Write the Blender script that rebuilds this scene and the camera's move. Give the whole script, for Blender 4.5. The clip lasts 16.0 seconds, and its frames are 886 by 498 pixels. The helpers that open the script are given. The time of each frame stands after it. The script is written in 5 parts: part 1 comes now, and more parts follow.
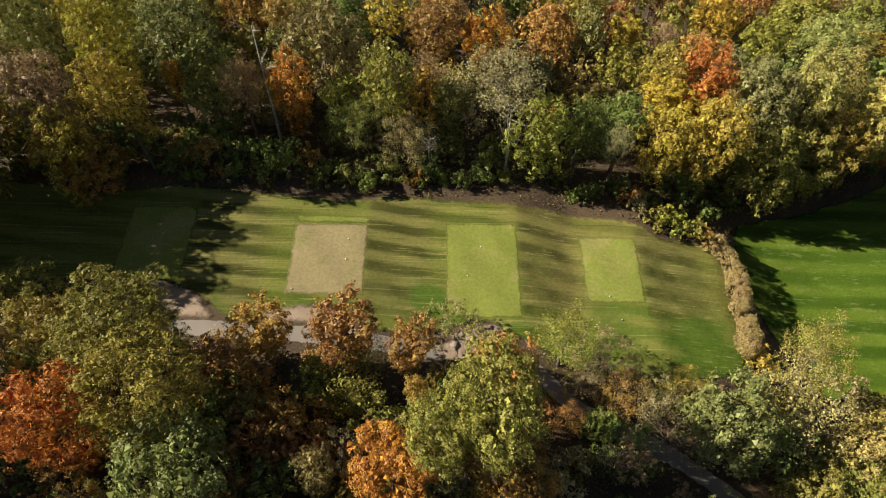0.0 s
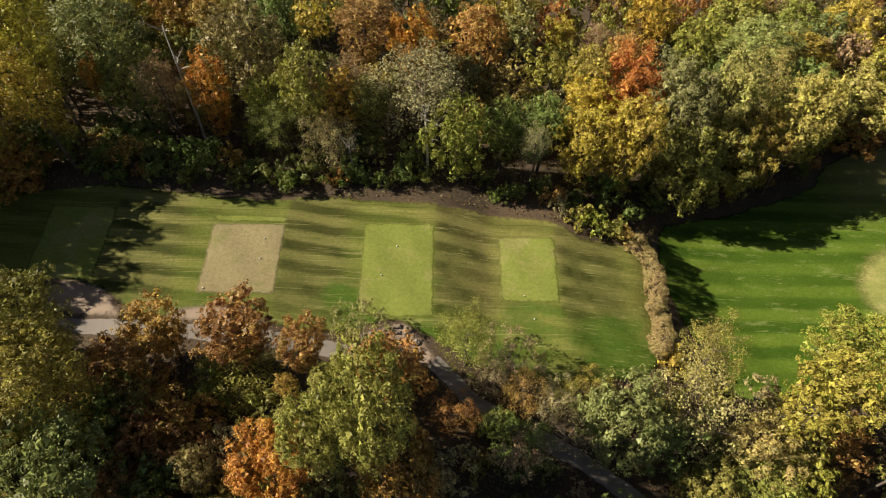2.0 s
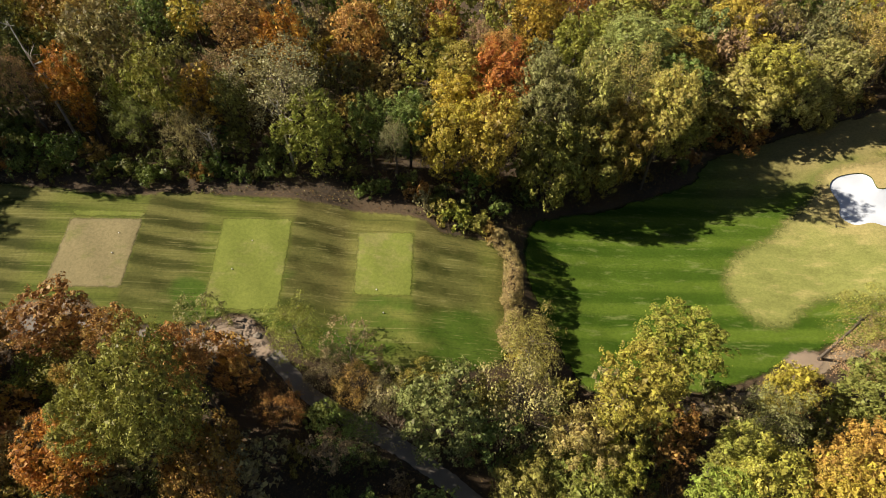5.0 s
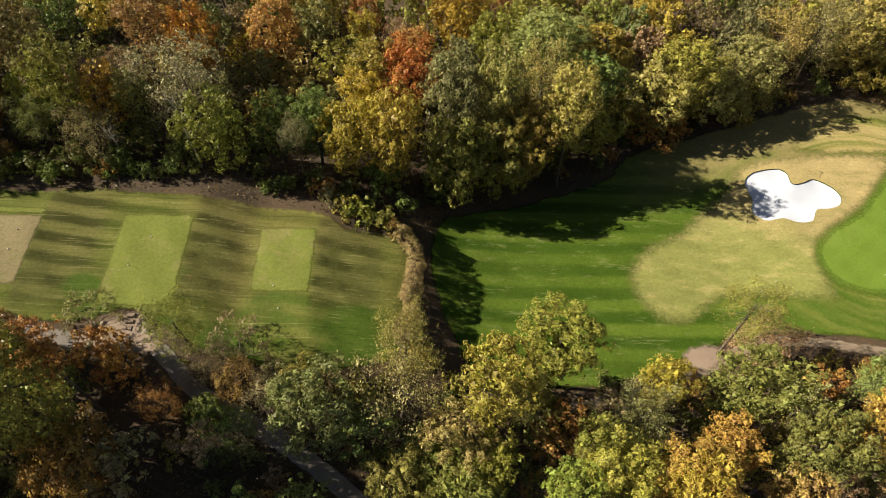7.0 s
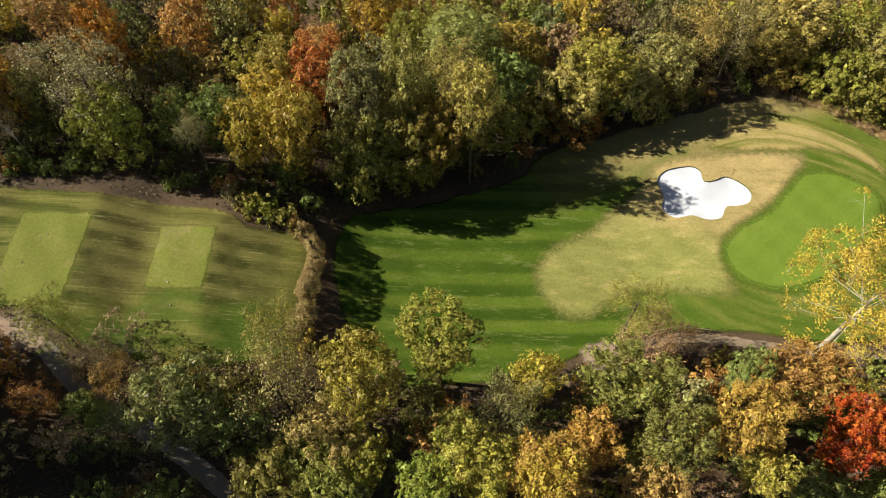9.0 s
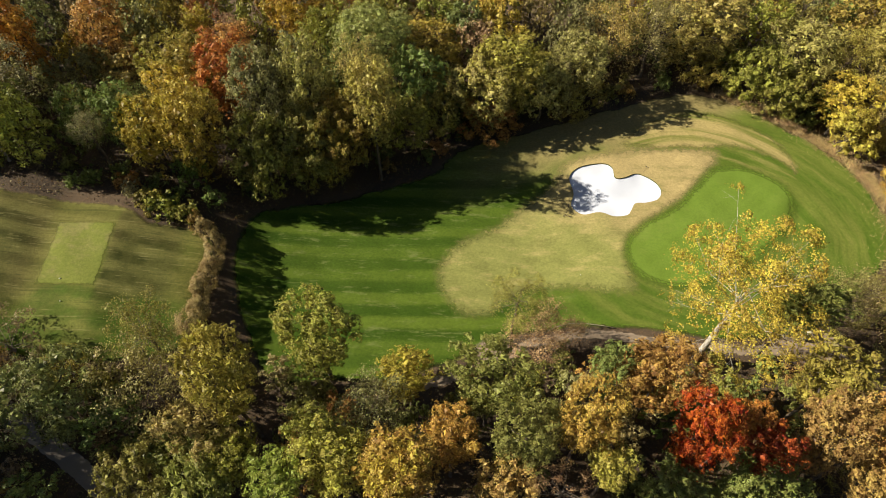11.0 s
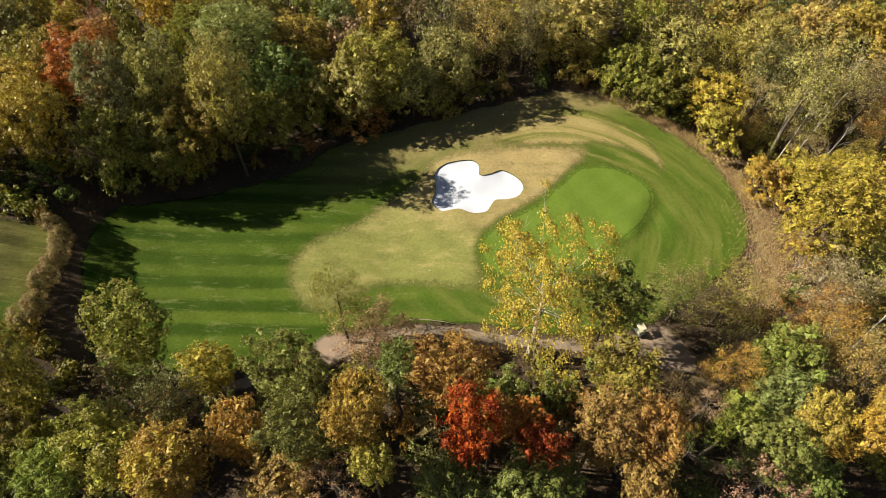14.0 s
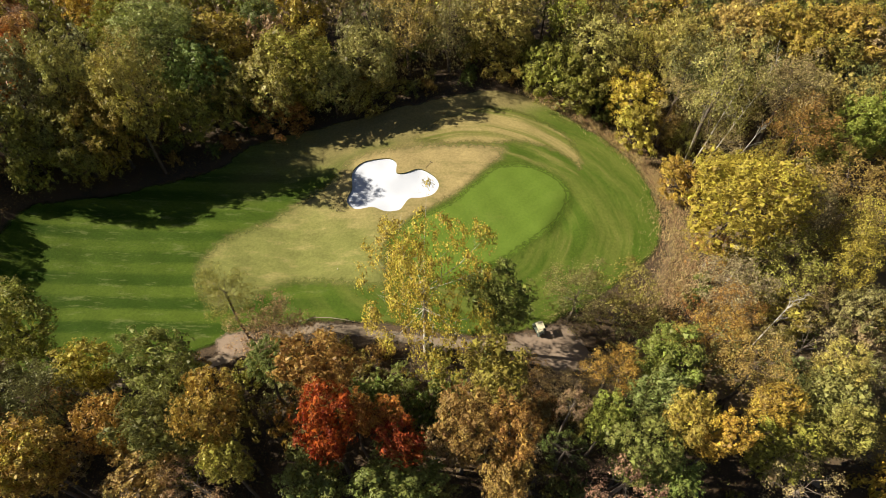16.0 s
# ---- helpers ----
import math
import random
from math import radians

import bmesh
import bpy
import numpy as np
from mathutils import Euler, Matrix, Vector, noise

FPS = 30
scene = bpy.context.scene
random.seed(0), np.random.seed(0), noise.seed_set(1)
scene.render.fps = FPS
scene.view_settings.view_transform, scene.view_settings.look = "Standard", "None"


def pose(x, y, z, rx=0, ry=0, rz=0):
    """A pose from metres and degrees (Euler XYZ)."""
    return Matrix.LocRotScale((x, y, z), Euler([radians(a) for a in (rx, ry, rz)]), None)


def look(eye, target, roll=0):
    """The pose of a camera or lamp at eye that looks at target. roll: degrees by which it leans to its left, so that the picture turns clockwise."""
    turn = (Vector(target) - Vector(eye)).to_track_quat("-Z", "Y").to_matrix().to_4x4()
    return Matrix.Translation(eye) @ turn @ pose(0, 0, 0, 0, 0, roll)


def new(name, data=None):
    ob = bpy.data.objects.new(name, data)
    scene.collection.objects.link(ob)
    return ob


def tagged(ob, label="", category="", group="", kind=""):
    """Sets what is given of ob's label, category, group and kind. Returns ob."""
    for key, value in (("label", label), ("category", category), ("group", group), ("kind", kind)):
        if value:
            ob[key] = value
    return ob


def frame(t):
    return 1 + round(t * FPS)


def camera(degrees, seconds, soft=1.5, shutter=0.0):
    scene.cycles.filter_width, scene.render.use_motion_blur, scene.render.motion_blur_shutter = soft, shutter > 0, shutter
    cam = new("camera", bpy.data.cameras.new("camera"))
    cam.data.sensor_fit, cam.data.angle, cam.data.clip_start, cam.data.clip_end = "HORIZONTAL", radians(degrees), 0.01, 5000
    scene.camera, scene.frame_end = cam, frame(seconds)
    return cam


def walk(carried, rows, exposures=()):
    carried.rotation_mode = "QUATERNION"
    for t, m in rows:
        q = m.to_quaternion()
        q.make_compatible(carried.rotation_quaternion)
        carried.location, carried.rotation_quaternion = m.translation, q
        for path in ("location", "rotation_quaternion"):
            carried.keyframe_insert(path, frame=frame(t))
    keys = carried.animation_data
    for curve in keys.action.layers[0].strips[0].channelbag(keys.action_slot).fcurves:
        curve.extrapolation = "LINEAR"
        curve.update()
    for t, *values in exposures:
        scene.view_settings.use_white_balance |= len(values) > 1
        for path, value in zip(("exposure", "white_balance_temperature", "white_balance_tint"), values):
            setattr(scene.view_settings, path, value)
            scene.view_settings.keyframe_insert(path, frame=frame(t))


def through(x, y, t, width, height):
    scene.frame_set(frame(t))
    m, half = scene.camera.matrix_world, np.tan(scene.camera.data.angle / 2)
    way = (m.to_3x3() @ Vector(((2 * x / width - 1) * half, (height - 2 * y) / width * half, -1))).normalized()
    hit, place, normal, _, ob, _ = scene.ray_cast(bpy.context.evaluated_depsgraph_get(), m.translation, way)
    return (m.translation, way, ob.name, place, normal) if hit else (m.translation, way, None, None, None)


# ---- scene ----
# seconds, eye x y z in metres, yaw, pitch, roll in degrees
cam = camera(69.9, 16.0, soft=0.8)
PATH = [
    (0.0, 0.00, 0.00, 80.09, -0.00, -55.12, -0.44),
    (0.5, 2.93, -0.06, 80.10, 0.07, -55.06, -0.44),
    (1.0, 5.97, -0.14, 80.11, 0.12, -55.01, -0.40),
    (1.5, 9.11, -0.22, 80.12, 0.15, -54.97, -0.38),
    (2.0, 12.39, -0.34, 80.12, 0.16, -54.94, -0.35),
    (2.5, 15.75, -0.47, 80.12, 0.16, -54.92, -0.40),
    (3.0, 19.21, -0.61, 80.11, 0.14, -54.91, -0.39),
    (3.5, 22.72, -0.75, 80.10, 0.12, -54.90, -0.54),
    (4.0, 26.33, -0.89, 80.08, 0.09, -54.89, -0.46),
    (6.5, 44.70, -1.67, 79.96, -0.03, -54.89, -0.41),
    (7.0, 48.49, -1.81, 79.92, -0.05, -54.88, -0.37),
    (7.5, 52.27, -1.94, 79.89, -0.05, -54.87, -0.40),
    (8.0, 56.11, -2.08, 79.86, -0.08, -54.85, -0.35),
    (8.5, 59.95, -2.22, 79.84, -0.10, -54.84, -0.43),
    (9.0, 63.84, -2.35, 79.84, -0.13, -54.82, -0.38),
    (11.5, 83.62, -2.88, 79.75, -0.14, -54.88, -0.40),
    (12.0, 87.73, -2.91, 79.81, -0.12, -54.94, -0.43),
    (12.5, 91.79, -2.92, 79.88, -0.07, -55.00, -0.46),
    (13.0, 95.88, -2.93, 79.98, -0.04, -55.06, -0.46),
    (13.5, 99.90, -2.94, 80.07, 0.01, -55.13, -0.47),
    (14.0, 103.94, -2.93, 80.17, 0.05, -55.20, -0.42),
    (14.5, 107.89, -2.89, 80.26, 0.11, -55.27, -0.42),
    (15.0, 111.80, -2.82, 80.36, 0.16, -55.35, -0.43),
    (15.5, 115.55, -2.74, 80.47, 0.25, -55.42, -0.42),
    (16.0, 119.16, -2.66, 80.57, 0.36, -55.50, -0.39),
]
walk(cam, [(t, pose(x, y, z, 0, 0, yaw) @ pose(0, 0, 0, 90 + pitch, 0, 0) @ pose(0, 0, 0, 0, 0, -roll)) for t, x, y, z, yaw, pitch, roll in PATH])

# ---- light ----
SUN_EL, SUN_AZ = 34.5, 174.0   # elevation; direction in the plan that the light comes from, degrees from +x
sun_from = Vector((math.cos(radians(SUN_EL)) * math.cos(radians(SUN_AZ)), math.cos(radians(SUN_EL)) * math.sin(radians(SUN_AZ)), math.sin(radians(SUN_EL))))
world = bpy.data.worlds.new("sky")
scene.world = world
world.use_nodes = True
sky = world.node_tree.nodes.new("ShaderNodeTexSky")
sky.sky_type, sky.sun_disc = "NISHITA", False
sky.sun_elevation, sky.sun_rotation = radians(SUN_EL), radians(90 - SUN_AZ + 360)
world.node_tree.nodes["Background"].inputs["Strength"].default_value = 0.028
world.node_tree.links.new(sky.outputs[0], world.node_tree.nodes["Background"].inputs["Color"])
sun = new("sun", bpy.data.lights.new("sun", "SUN"))
sun.data.energy, sun.data.angle, sun.data.color = 5.0, radians(0.53), (1.0, 0.90, 0.72)
sun.matrix_world = look(sun_from * 200, (0, 0, 0))
scene.view_settings.exposure = 0.75


# ---- materials ----
def material(name):
    m = bpy.data.materials.new(name)
    m.use_nodes = True
    return m, m.node_tree, m.node_tree.nodes["Principled BSDF"]


def node(nt, kind, *links, **values):
    """A node with its inputs filled from links (input, value or socket)."""
    n = nt.nodes.new(kind)
    for key, value in values.items():
        setattr(n, key, value) if key in ("operation", "blend_type", "data_type", "noise_dimensions", "vector_type") else None
    for key, value in links:
        if isinstance(value, bpy.types.NodeSocket):
            nt.links.new(value, n.inputs[key])
        else:
            n.inputs[key].default_value = value
    return n


def calc(nt, operation, a, b=0.0, c=0.0):
    return node(nt, "ShaderNodeMath", (0, a), (1, b), (2, c), operation=operation).outputs[0]


def coords(nt, sx=1.0, sy=1.0, sz=1.0, turn=0.0):
    tc = nt.nodes.new("ShaderNodeTexCoord")
    mp = node(nt, "ShaderNodeMapping", ("Vector", tc.outputs["Object"]), ("Scale", (sx, sy, sz)), ("Rotation", (0, 0, radians(turn))))
    return mp.outputs[0]


def fuzz(nt, vec, scale, detail=4.0, rough=0.55):
    return node(nt, "ShaderNodeTexNoise", ("Vector", vec), ("Scale", scale), ("Detail", detail), ("Roughness", rough)).outputs[0]


def step(nt, value, lo, hi):
    n = node(nt, "ShaderNodeMapRange", (0, value), (1, lo), (2, hi))
    n.interpolation_type = "SMOOTHSTEP"
    return n.outputs[0]


def mix(nt, fac, a, b, blend="MIX"):
    n = nt.nodes.new("ShaderNodeMix")
    n.data_type, n.blend_type = "RGBA", blend
    for key, value in ((0, fac), (6, a), (7, b)):
        if isinstance(value, bpy.types.NodeSocket):
            nt.links.new(value, n.inputs[key])
        else:
            n.inputs[key].default_value = (*value, 1.0) if isinstance(value, tuple) else value
    return n.outputs[2]


def bump(nt, bsdf, height, strength, distance):
    b = node(nt, "ShaderNodeBump", ("Height", height), ("Strength", strength), ("Distance", distance))
    nt.links.new(b.outputs[0], bsdf.inputs["Normal"])


def xyz(nt):
    tc = nt.nodes.new("ShaderNodeTexCoord")
    s = node(nt, "ShaderNodeSeparateXYZ", (0, tc.outputs["Object"]))
    return s.outputs[0], s.outputs[1], s.outputs[2]


def plain(name, colour, rough=0.6, metal=0.0, vary=0.25, scale=6.0):
    m, nt, p = material(name)
    n = fuzz(nt, coords(nt), scale, 6)
    c = mix(nt, n, tuple(v * (1 - vary) for v in colour), tuple(min(1, v * (1 + vary)) for v in colour))
    nt.links.new(c, p.inputs["Base Color"])
    p.inputs["Roughness"].default_value, p.inputs["Metallic"].default_value = rough, metal
    bump(nt, p, n, 0.2, 0.02)
    return m


def bands(nt, along, period, wobble, soft, level_scale=(0.03, 0.2), turn=0.0):
    """Mower bands, 0 to 1, soft-edged and uneven in strength."""
    vec = coords(nt)
    warp = calc(nt, "MULTIPLY", calc(nt, "SUBTRACT", fuzz(nt, vec, 0.06, 3), 0.5), wobble)
    wave = calc(nt, "SINE", calc(nt, "MULTIPLY", calc(nt, "ADD", along, warp), 2 * math.pi / period))
    wave = calc(nt, "ADD", wave, calc(nt, "MULTIPLY", calc(nt, "SUBTRACT", fuzz(nt, coords(nt, 0.4, 1.8, 1, turn), 1.6, 6, 0.7), 0.5), 1.6))
    level = step(nt, fuzz(nt, coords(nt, *level_scale, 1, turn), 1.0, 2), 0.3, 0.65)
    return calc(nt, "ADD", 0.5, calc(nt, "MULTIPLY", calc(nt, "SUBTRACT", step(nt, wave, -soft, soft), 0.5), level))


def tee_rough_colour(nt):
    """Mown rough on the tee hill: olive bands, shade of the banks east of each tee put into the colour, tan drag lines,
    lush hollows.
    """
    x, y, z = xyz(nt)
    vec = coords(nt)
    along = calc(nt, "ADD", y, calc(nt, "MULTIPLY", x, 0.13))
    band = bands(nt, along, 3.5, 0.6, 0.75, (0.02, 0.08))
    ragged_x = calc(nt, "ADD", x, calc(nt, "MULTIPLY", calc(nt, "SUBTRACT", fuzz(nt, coords(nt, 0.5, 1.2), 1.0, 5, 0.7), 0.5), 1.2))
    bank = 0.0
    for edge, width in ((-36.3, 13.0), (-10.9, 10.5), (11.2, 9.5), (29.4, 11.5)):
        here = calc(nt, "MULTIPLY", step(nt, ragged_x, edge - 0.5, edge + 0.4), step(nt, ragged_x, edge + width, edge + width * 0.7))
        bank = calc(nt, "ADD", bank, here)
    bank = calc(nt, "MULTIPLY", bank, step(nt, calc(nt, "SUBTRACT", y, calc(nt, "MULTIPLY", ragged_x, 0.04)), 39.5, 45.0))
    mown = mix(nt, band, (0.10, 0.128, 0.02), (0.20, 0.213, 0.05))
    # darker, stronger bands carry the shade of the east-falling banks
    shaded_bank = mix(nt, band, (0.055, 0.063, 0.013), (0.205, 0.2, 0.06))
    c = mix(nt, bank, mown, shaded_bank)
    dry = step(nt, calc(nt, "ADD", fuzz(nt, vec, 0.07, 4), calc(nt, "ADD", calc(nt, "MULTIPLY", calc(nt, "SUBTRACT", y, 52.0), 0.012), calc(nt, "MULTIPLY", x, 0.004))), 0.45, 0.72)
    c = mix(nt, calc(nt, "MULTIPLY", dry, 0.36), c, (0.25, 0.2, 0.075))
    lush = step(nt, calc(nt, "SUBTRACT", fuzz(nt, coords(nt, 0.8, 1.0), 0.11, 4), calc(nt, "MULTIPLY", calc(nt, "SUBTRACT", y, 46.0), 0.014)), 0.52, 0.68)
    c = mix(nt, calc(nt, "MULTIPLY", lush, 0.75), c, (0.07, 0.14, 0.014))
    lines = fuzz(nt, coords(nt, 0.06, 2.4, 1, -7), 1.0, 6, 0.7)
    c = mix(nt, calc(nt, "MULTIPLY", step(nt, lines, 0.56, 0.64), 0.5), c, (0.35, 0.32, 0.13))
    return mix(nt, calc(nt, "MULTIPLY", step(nt, lines, 0.46, 0.36), 0.4), c, (0.045, 0.055, 0.014))


def surround_colour(nt):
    """Grass round the green: fairway bands in the west, mower rings and dry shoulders round the green."""
    x, y, z = xyz(nt)
    vec = coords(nt)
    dx = calc(nt, "SUBTRACT", x, 122.0)
    dy = calc(nt, "DIVIDE", calc(nt, "SUBTRACT", y, 60.0), 0.86)
    d = calc(nt, "SQRT", calc(nt, "ADD", calc(nt, "MULTIPLY", dx, dx), calc(nt, "MULTIPLY", dy, dy)))
    warp = calc(nt, "MULTIPLY", fuzz(nt, vec, 0.06, 3), 5.0)
    ring = fuzz(nt, node(nt, "ShaderNodeCombineXYZ", (0, calc(nt, "ADD", d, warp)), (1, calc(nt, "MULTIPLY", x, 0.12)), (2, calc(nt, "MULTIPLY", y, 0.12))).outputs[0], 0.5, 5, 0.6)
    big = fuzz(nt, vec, 0.07, 4)
    fair = mix(nt, bands(nt, y, 4.3, 0.8, 0.7, (0.01, 0.12)), (0.038, 0.08, 0.006), (0.108, 0.162, 0.019))
    scuff = fuzz(nt, coords(nt, 0.25, 1.1, 1, 18), 1.0, 7, 0.7)
    fair = mix(nt, calc(nt, "MULTIPLY", step(nt, scuff, 0.53, 0.68), 0.55), fair, (0.21, 0.24, 0.08))
    fair = mix(nt, calc(nt, "MULTIPLY", step(nt, fuzz(nt, coords(nt, 0.5, 1.0, 1, -35), 0.8, 6, 0.7), 0.62, 0.8), calc(nt, "MULTIPLY", step(nt, y, 46.0, 40.0), 0.7)), fair, (0.22, 0.25, 0.10))
    rough = mix(nt, step(nt, ring, 0.36, 0.66), (0.075, 0.125, 0.014), (0.14, 0.17, 0.032))
    rough = mix(nt, step(nt, calc(nt, "ADD", ring, calc(nt, "MULTIPLY", calc(nt, "SUBTRACT", big, 0.5), 0.9)), 0.62, 0.92), rough, (0.26, 0.23, 0.08))
    east = step(nt, calc(nt, "ADD", x, calc(nt, "MULTIPLY", big, 10.0)), 96.0, 112.0)
    # turf under the northern trees grows dry and thin
    north = step(nt, calc(nt, "ADD", calc(nt, "SUBTRACT", y, calc(nt, "MULTIPLY", x, 0.36)), calc(nt, "MULTIPLY", calc(nt, "SUBTRACT", big, 0.5), 14.0)), 36.0, 45.0)
    return mix(nt, calc(nt, "MULTIPLY", calc(nt, "MULTIPLY", north, step(nt, x, 72.0, 104.0)), 0.75), mix(nt, east, fair, rough), (0.33, 0.255, 0.12))


def blotched(dark, light, worn, worn_lo, worn_hi, period=0.0, turn=0.0, strength=1.0, scale=0.14):
    """A colour function for close turf."""
    def colour(nt):
        vec = coords(nt)
        c = mix(nt, fuzz(nt, vec, 0.5, 6, 0.65), dark, light)
        if period:
            s = node(nt, "ShaderNodeSeparateXYZ", (0, coords(nt, turn=turn)))
            wave = step(nt, calc(nt, "SINE", calc(nt, "MULTIPLY", s.outputs[1], 2 * math.pi / period)), -0.8, 0.8)
            c = mix(nt, calc(nt, "MULTIPLY", wave, strength), c, light)
        w = calc(nt, "ADD", fuzz(nt, vec, scale, 5, 0.65), calc(nt, "MULTIPLY", calc(nt, "SUBTRACT", fuzz(nt, coords(nt, 0.2, 1.2), 1.0, 5, 0.7), 0.5), 0.3))
        return mix(nt, step(nt, w, worn_lo, worn_hi), c, worn)
    return colour


def approach_colour(green, tan, lo, hi):
    """Drying approach turf: yellow-green in the south-west, tan towards the bunker."""
    def colour(nt):
        x, y, z = xyz(nt)
        vec = coords(nt)
        blot = fuzz(nt, vec, 0.085, 6, 0.62)
        sunny = step(nt, calc(nt, "ADD", calc(nt, "ADD", calc(nt, "MULTIPLY", x, 0.5), y), calc(nt, "MULTIPLY", calc(nt, "SUBTRACT", blot, 0.5), 36.0)), lo, hi)
        c = mix(nt, sunny, green, tan)
        wisp = fuzz(nt, coords(nt, 0.16, 0.55, 1, 25), 1.0, 7, 0.68)
        c = mix(nt, calc(nt, "MULTIPLY", step(nt, wisp, 0.5, 0.66), 0.4), c, tuple(min(1, v * 1.3) for v in tan))
        return mix(nt, calc(nt, "MULTIPLY", step(nt, wisp, 0.48, 0.36), 0.4), c, tuple(v * 0.66 for v in green))
    return colour


def shoulder_colour(nt):
    """Mower arcs of tan and green turf that wrap round the back of the green."""
    x, y, z = xyz(nt)
    dx, dy = calc(nt, "SUBTRACT", x, 124.0), calc(nt, "SUBTRACT", y, 61.0)
    d = calc(nt, "SQRT", calc(nt, "ADD", calc(nt, "MULTIPLY", dx, dx), calc(nt, "MULTIPLY", dy, dy)))
    arcs = fuzz(nt, node(nt, "ShaderNodeCombineXYZ", (0, d), (1, calc(nt, "MULTIPLY", x, 0.05)), (2, calc(nt, "MULTIPLY", y, 0.05))).outputs[0], 0.42, 4, 0.6)
    c = mix(nt, step(nt, arcs, 0.4, 0.6), (0.15, 0.17, 0.035), (0.37, 0.30, 0.125))
    return mix(nt, calc(nt, "MULTIPLY", step(nt, fuzz(nt, coords(nt), 0.2, 5, 0.6), 0.55, 0.75), 0.5), c, (0.17, 0.18, 0.04))


def feather(m, lo=0.1, hi=1.0, rough=1.1):
    """Lets a patch thin out raggedly towards its own rim, so that what lies below shows between."""
    nt = m.node_tree
    rim = node(nt, "ShaderNodeAttribute")
    rim.attribute_name = "inward"
    edge = calc(nt, "ADD", rim.outputs["Fac"], calc(nt, "MULTIPLY", calc(nt, "SUBTRACT", fuzz(nt, coords(nt), 1.1, 7, 0.72), 0.5), rough))
    clear = node(nt, "ShaderNodeBsdfTransparent")
    mx = node(nt, "ShaderNodeMixShader", (0, calc(nt, "MULTIPLY", step(nt, edge, lo, hi), step(nt, rim.outputs["Fac"], 0.0, 0.25))), (1, clear.outputs[0]), (2, nt.nodes["Principled BSDF"].outputs[0]))
    nt.links.new(mx.outputs[0], nt.nodes["Material Output"].inputs["Surface"])
    return m


def turf(name, colour, lo=0.1, hi=1.0, grain=0.6):
    """Turf material that feathers out at its rim."""
    m, nt, p = material(name)
    c = colour(nt)
    vec = coords(nt)
    fine, tiny = fuzz(nt, vec, 2.4, 8, 0.72), fuzz(nt, vec, 9.0, 4, 0.7)
    speck = step(nt, calc(nt, "ADD", calc(nt, "MULTIPLY", fine, 0.6), calc(nt, "MULTIPLY", tiny, 0.4)), 0.36, 0.64)
    c = mix(nt, grain, c, mix(nt, speck, (0.32, 0.33, 0.31), (0.67, 0.66, 0.64)), "OVERLAY")
    nt.links.new(c, p.inputs["Base Color"])
    p.inputs["Roughness"].default_value = 0.9
    p.inputs["Diffuse Roughness"].default_value = 0.4
    p.inputs["Specular IOR Level"].default_value = 0.12
    bump(nt, p, calc(nt, "ADD", fine, calc(nt, "MULTIPLY", tiny, 0.6)), 0.7, 0.09)
    return feather(m, lo, hi)


def leaf_material(name, through=0.19, attribute=""):
    """Leaves take their tint from the crown's own object colour, varied leaf by leaf and branch by branch."""
    m, nt, p = material(name)
    info = nt.nodes.new("ShaderNodeAttribute" if attribute else "ShaderNodeObjectInfo")
    if attribute:
        info.attribute_name = attribute
    island = nt.nodes.new("ShaderNodeNewGeometry").outputs["Random Per Island"]
    blotch = fuzz(nt, coords(nt), 0.45, 3)
    hue = calc(nt, "ADD", calc(nt, "MULTIPLY", calc(nt, "SUBTRACT", blotch, 0.5), 0.07), calc(nt, "ADD", 0.498, calc(nt, "MULTIPLY", island, 0.025)))
    val = calc(nt, "MULTIPLY", calc(nt, "ADD", 0.66, calc(nt, "MULTIPLY", island, 1.65)), calc(nt, "ADD", 0.7, calc(nt, "MULTIPLY", blotch, 0.6)))
    hsv = node(nt, "ShaderNodeHueSaturation", ("Hue", hue), ("Saturation", 1.04), ("Value", val), ("Color", info.outputs["Color"]))
    nt.links.new(hsv.outputs[0], p.inputs["Base Color"])
    p.inputs["Roughness"].default_value = 0.48
    p.inputs["Diffuse Roughness"].default_value = 0.4
    p.inputs["Specular IOR Level"].default_value = 0.25
    tr = node(nt, "ShaderNodeBsdfTranslucent", ("Color", hsv.outputs[0]))
    mx = node(nt, "ShaderNodeMixShader", (0, through), (1, p.outputs[0]), (2, tr.outputs[0]))
    nt.links.new(mx.outputs[0], nt.nodes["Material Output"].inputs["Surface"])
    return m


def litter_material():
    m, nt, p = material("leaf_litter")
    vec = coords(nt)
    a, b, c = fuzz(nt, vec, 0.12, 4), fuzz(nt, vec, 2.5, 6, 0.7), fuzz(nt, vec, 9.0, 3)
    col = mix(nt, step(nt, a, 0.35, 0.65), (0.05, 0.035, 0.022), (0.09, 0.06, 0.034))
    col = mix(nt, step(nt, b, 0.45, 0.7), col, (0.11, 0.068, 0.034))
    col = mix(nt, step(nt, c, 0.62, 0.7), col, (0.26, 0.17, 0.08))
    nt.links.new(col, p.inputs["Base Color"])
    p.inputs["Roughness"].default_value = 0.95
    bump(nt, p, b, 0.8, 0.15)
    return m


def sand_material(name, colour, vary, scale=0.6):
    m, nt, p = material(name)
    vec = coords(nt)
    a, b = fuzz(nt, vec, scale, 5), fuzz(nt, vec, 7.0, 5, 0.7)
    col = mix(nt, a, tuple(v * (1 - vary) for v in colour), colour)
    col = mix(nt, step(nt, b, 0.5, 0.8), col, tuple(v * (1 - vary * 0.6) for v in colour))
    nt.links.new(col, p.inputs["Base Color"])
    p.inputs["Roughness"].default_value = 0.95
    bump(nt, p, b, 0.35, 0.03)
    return m


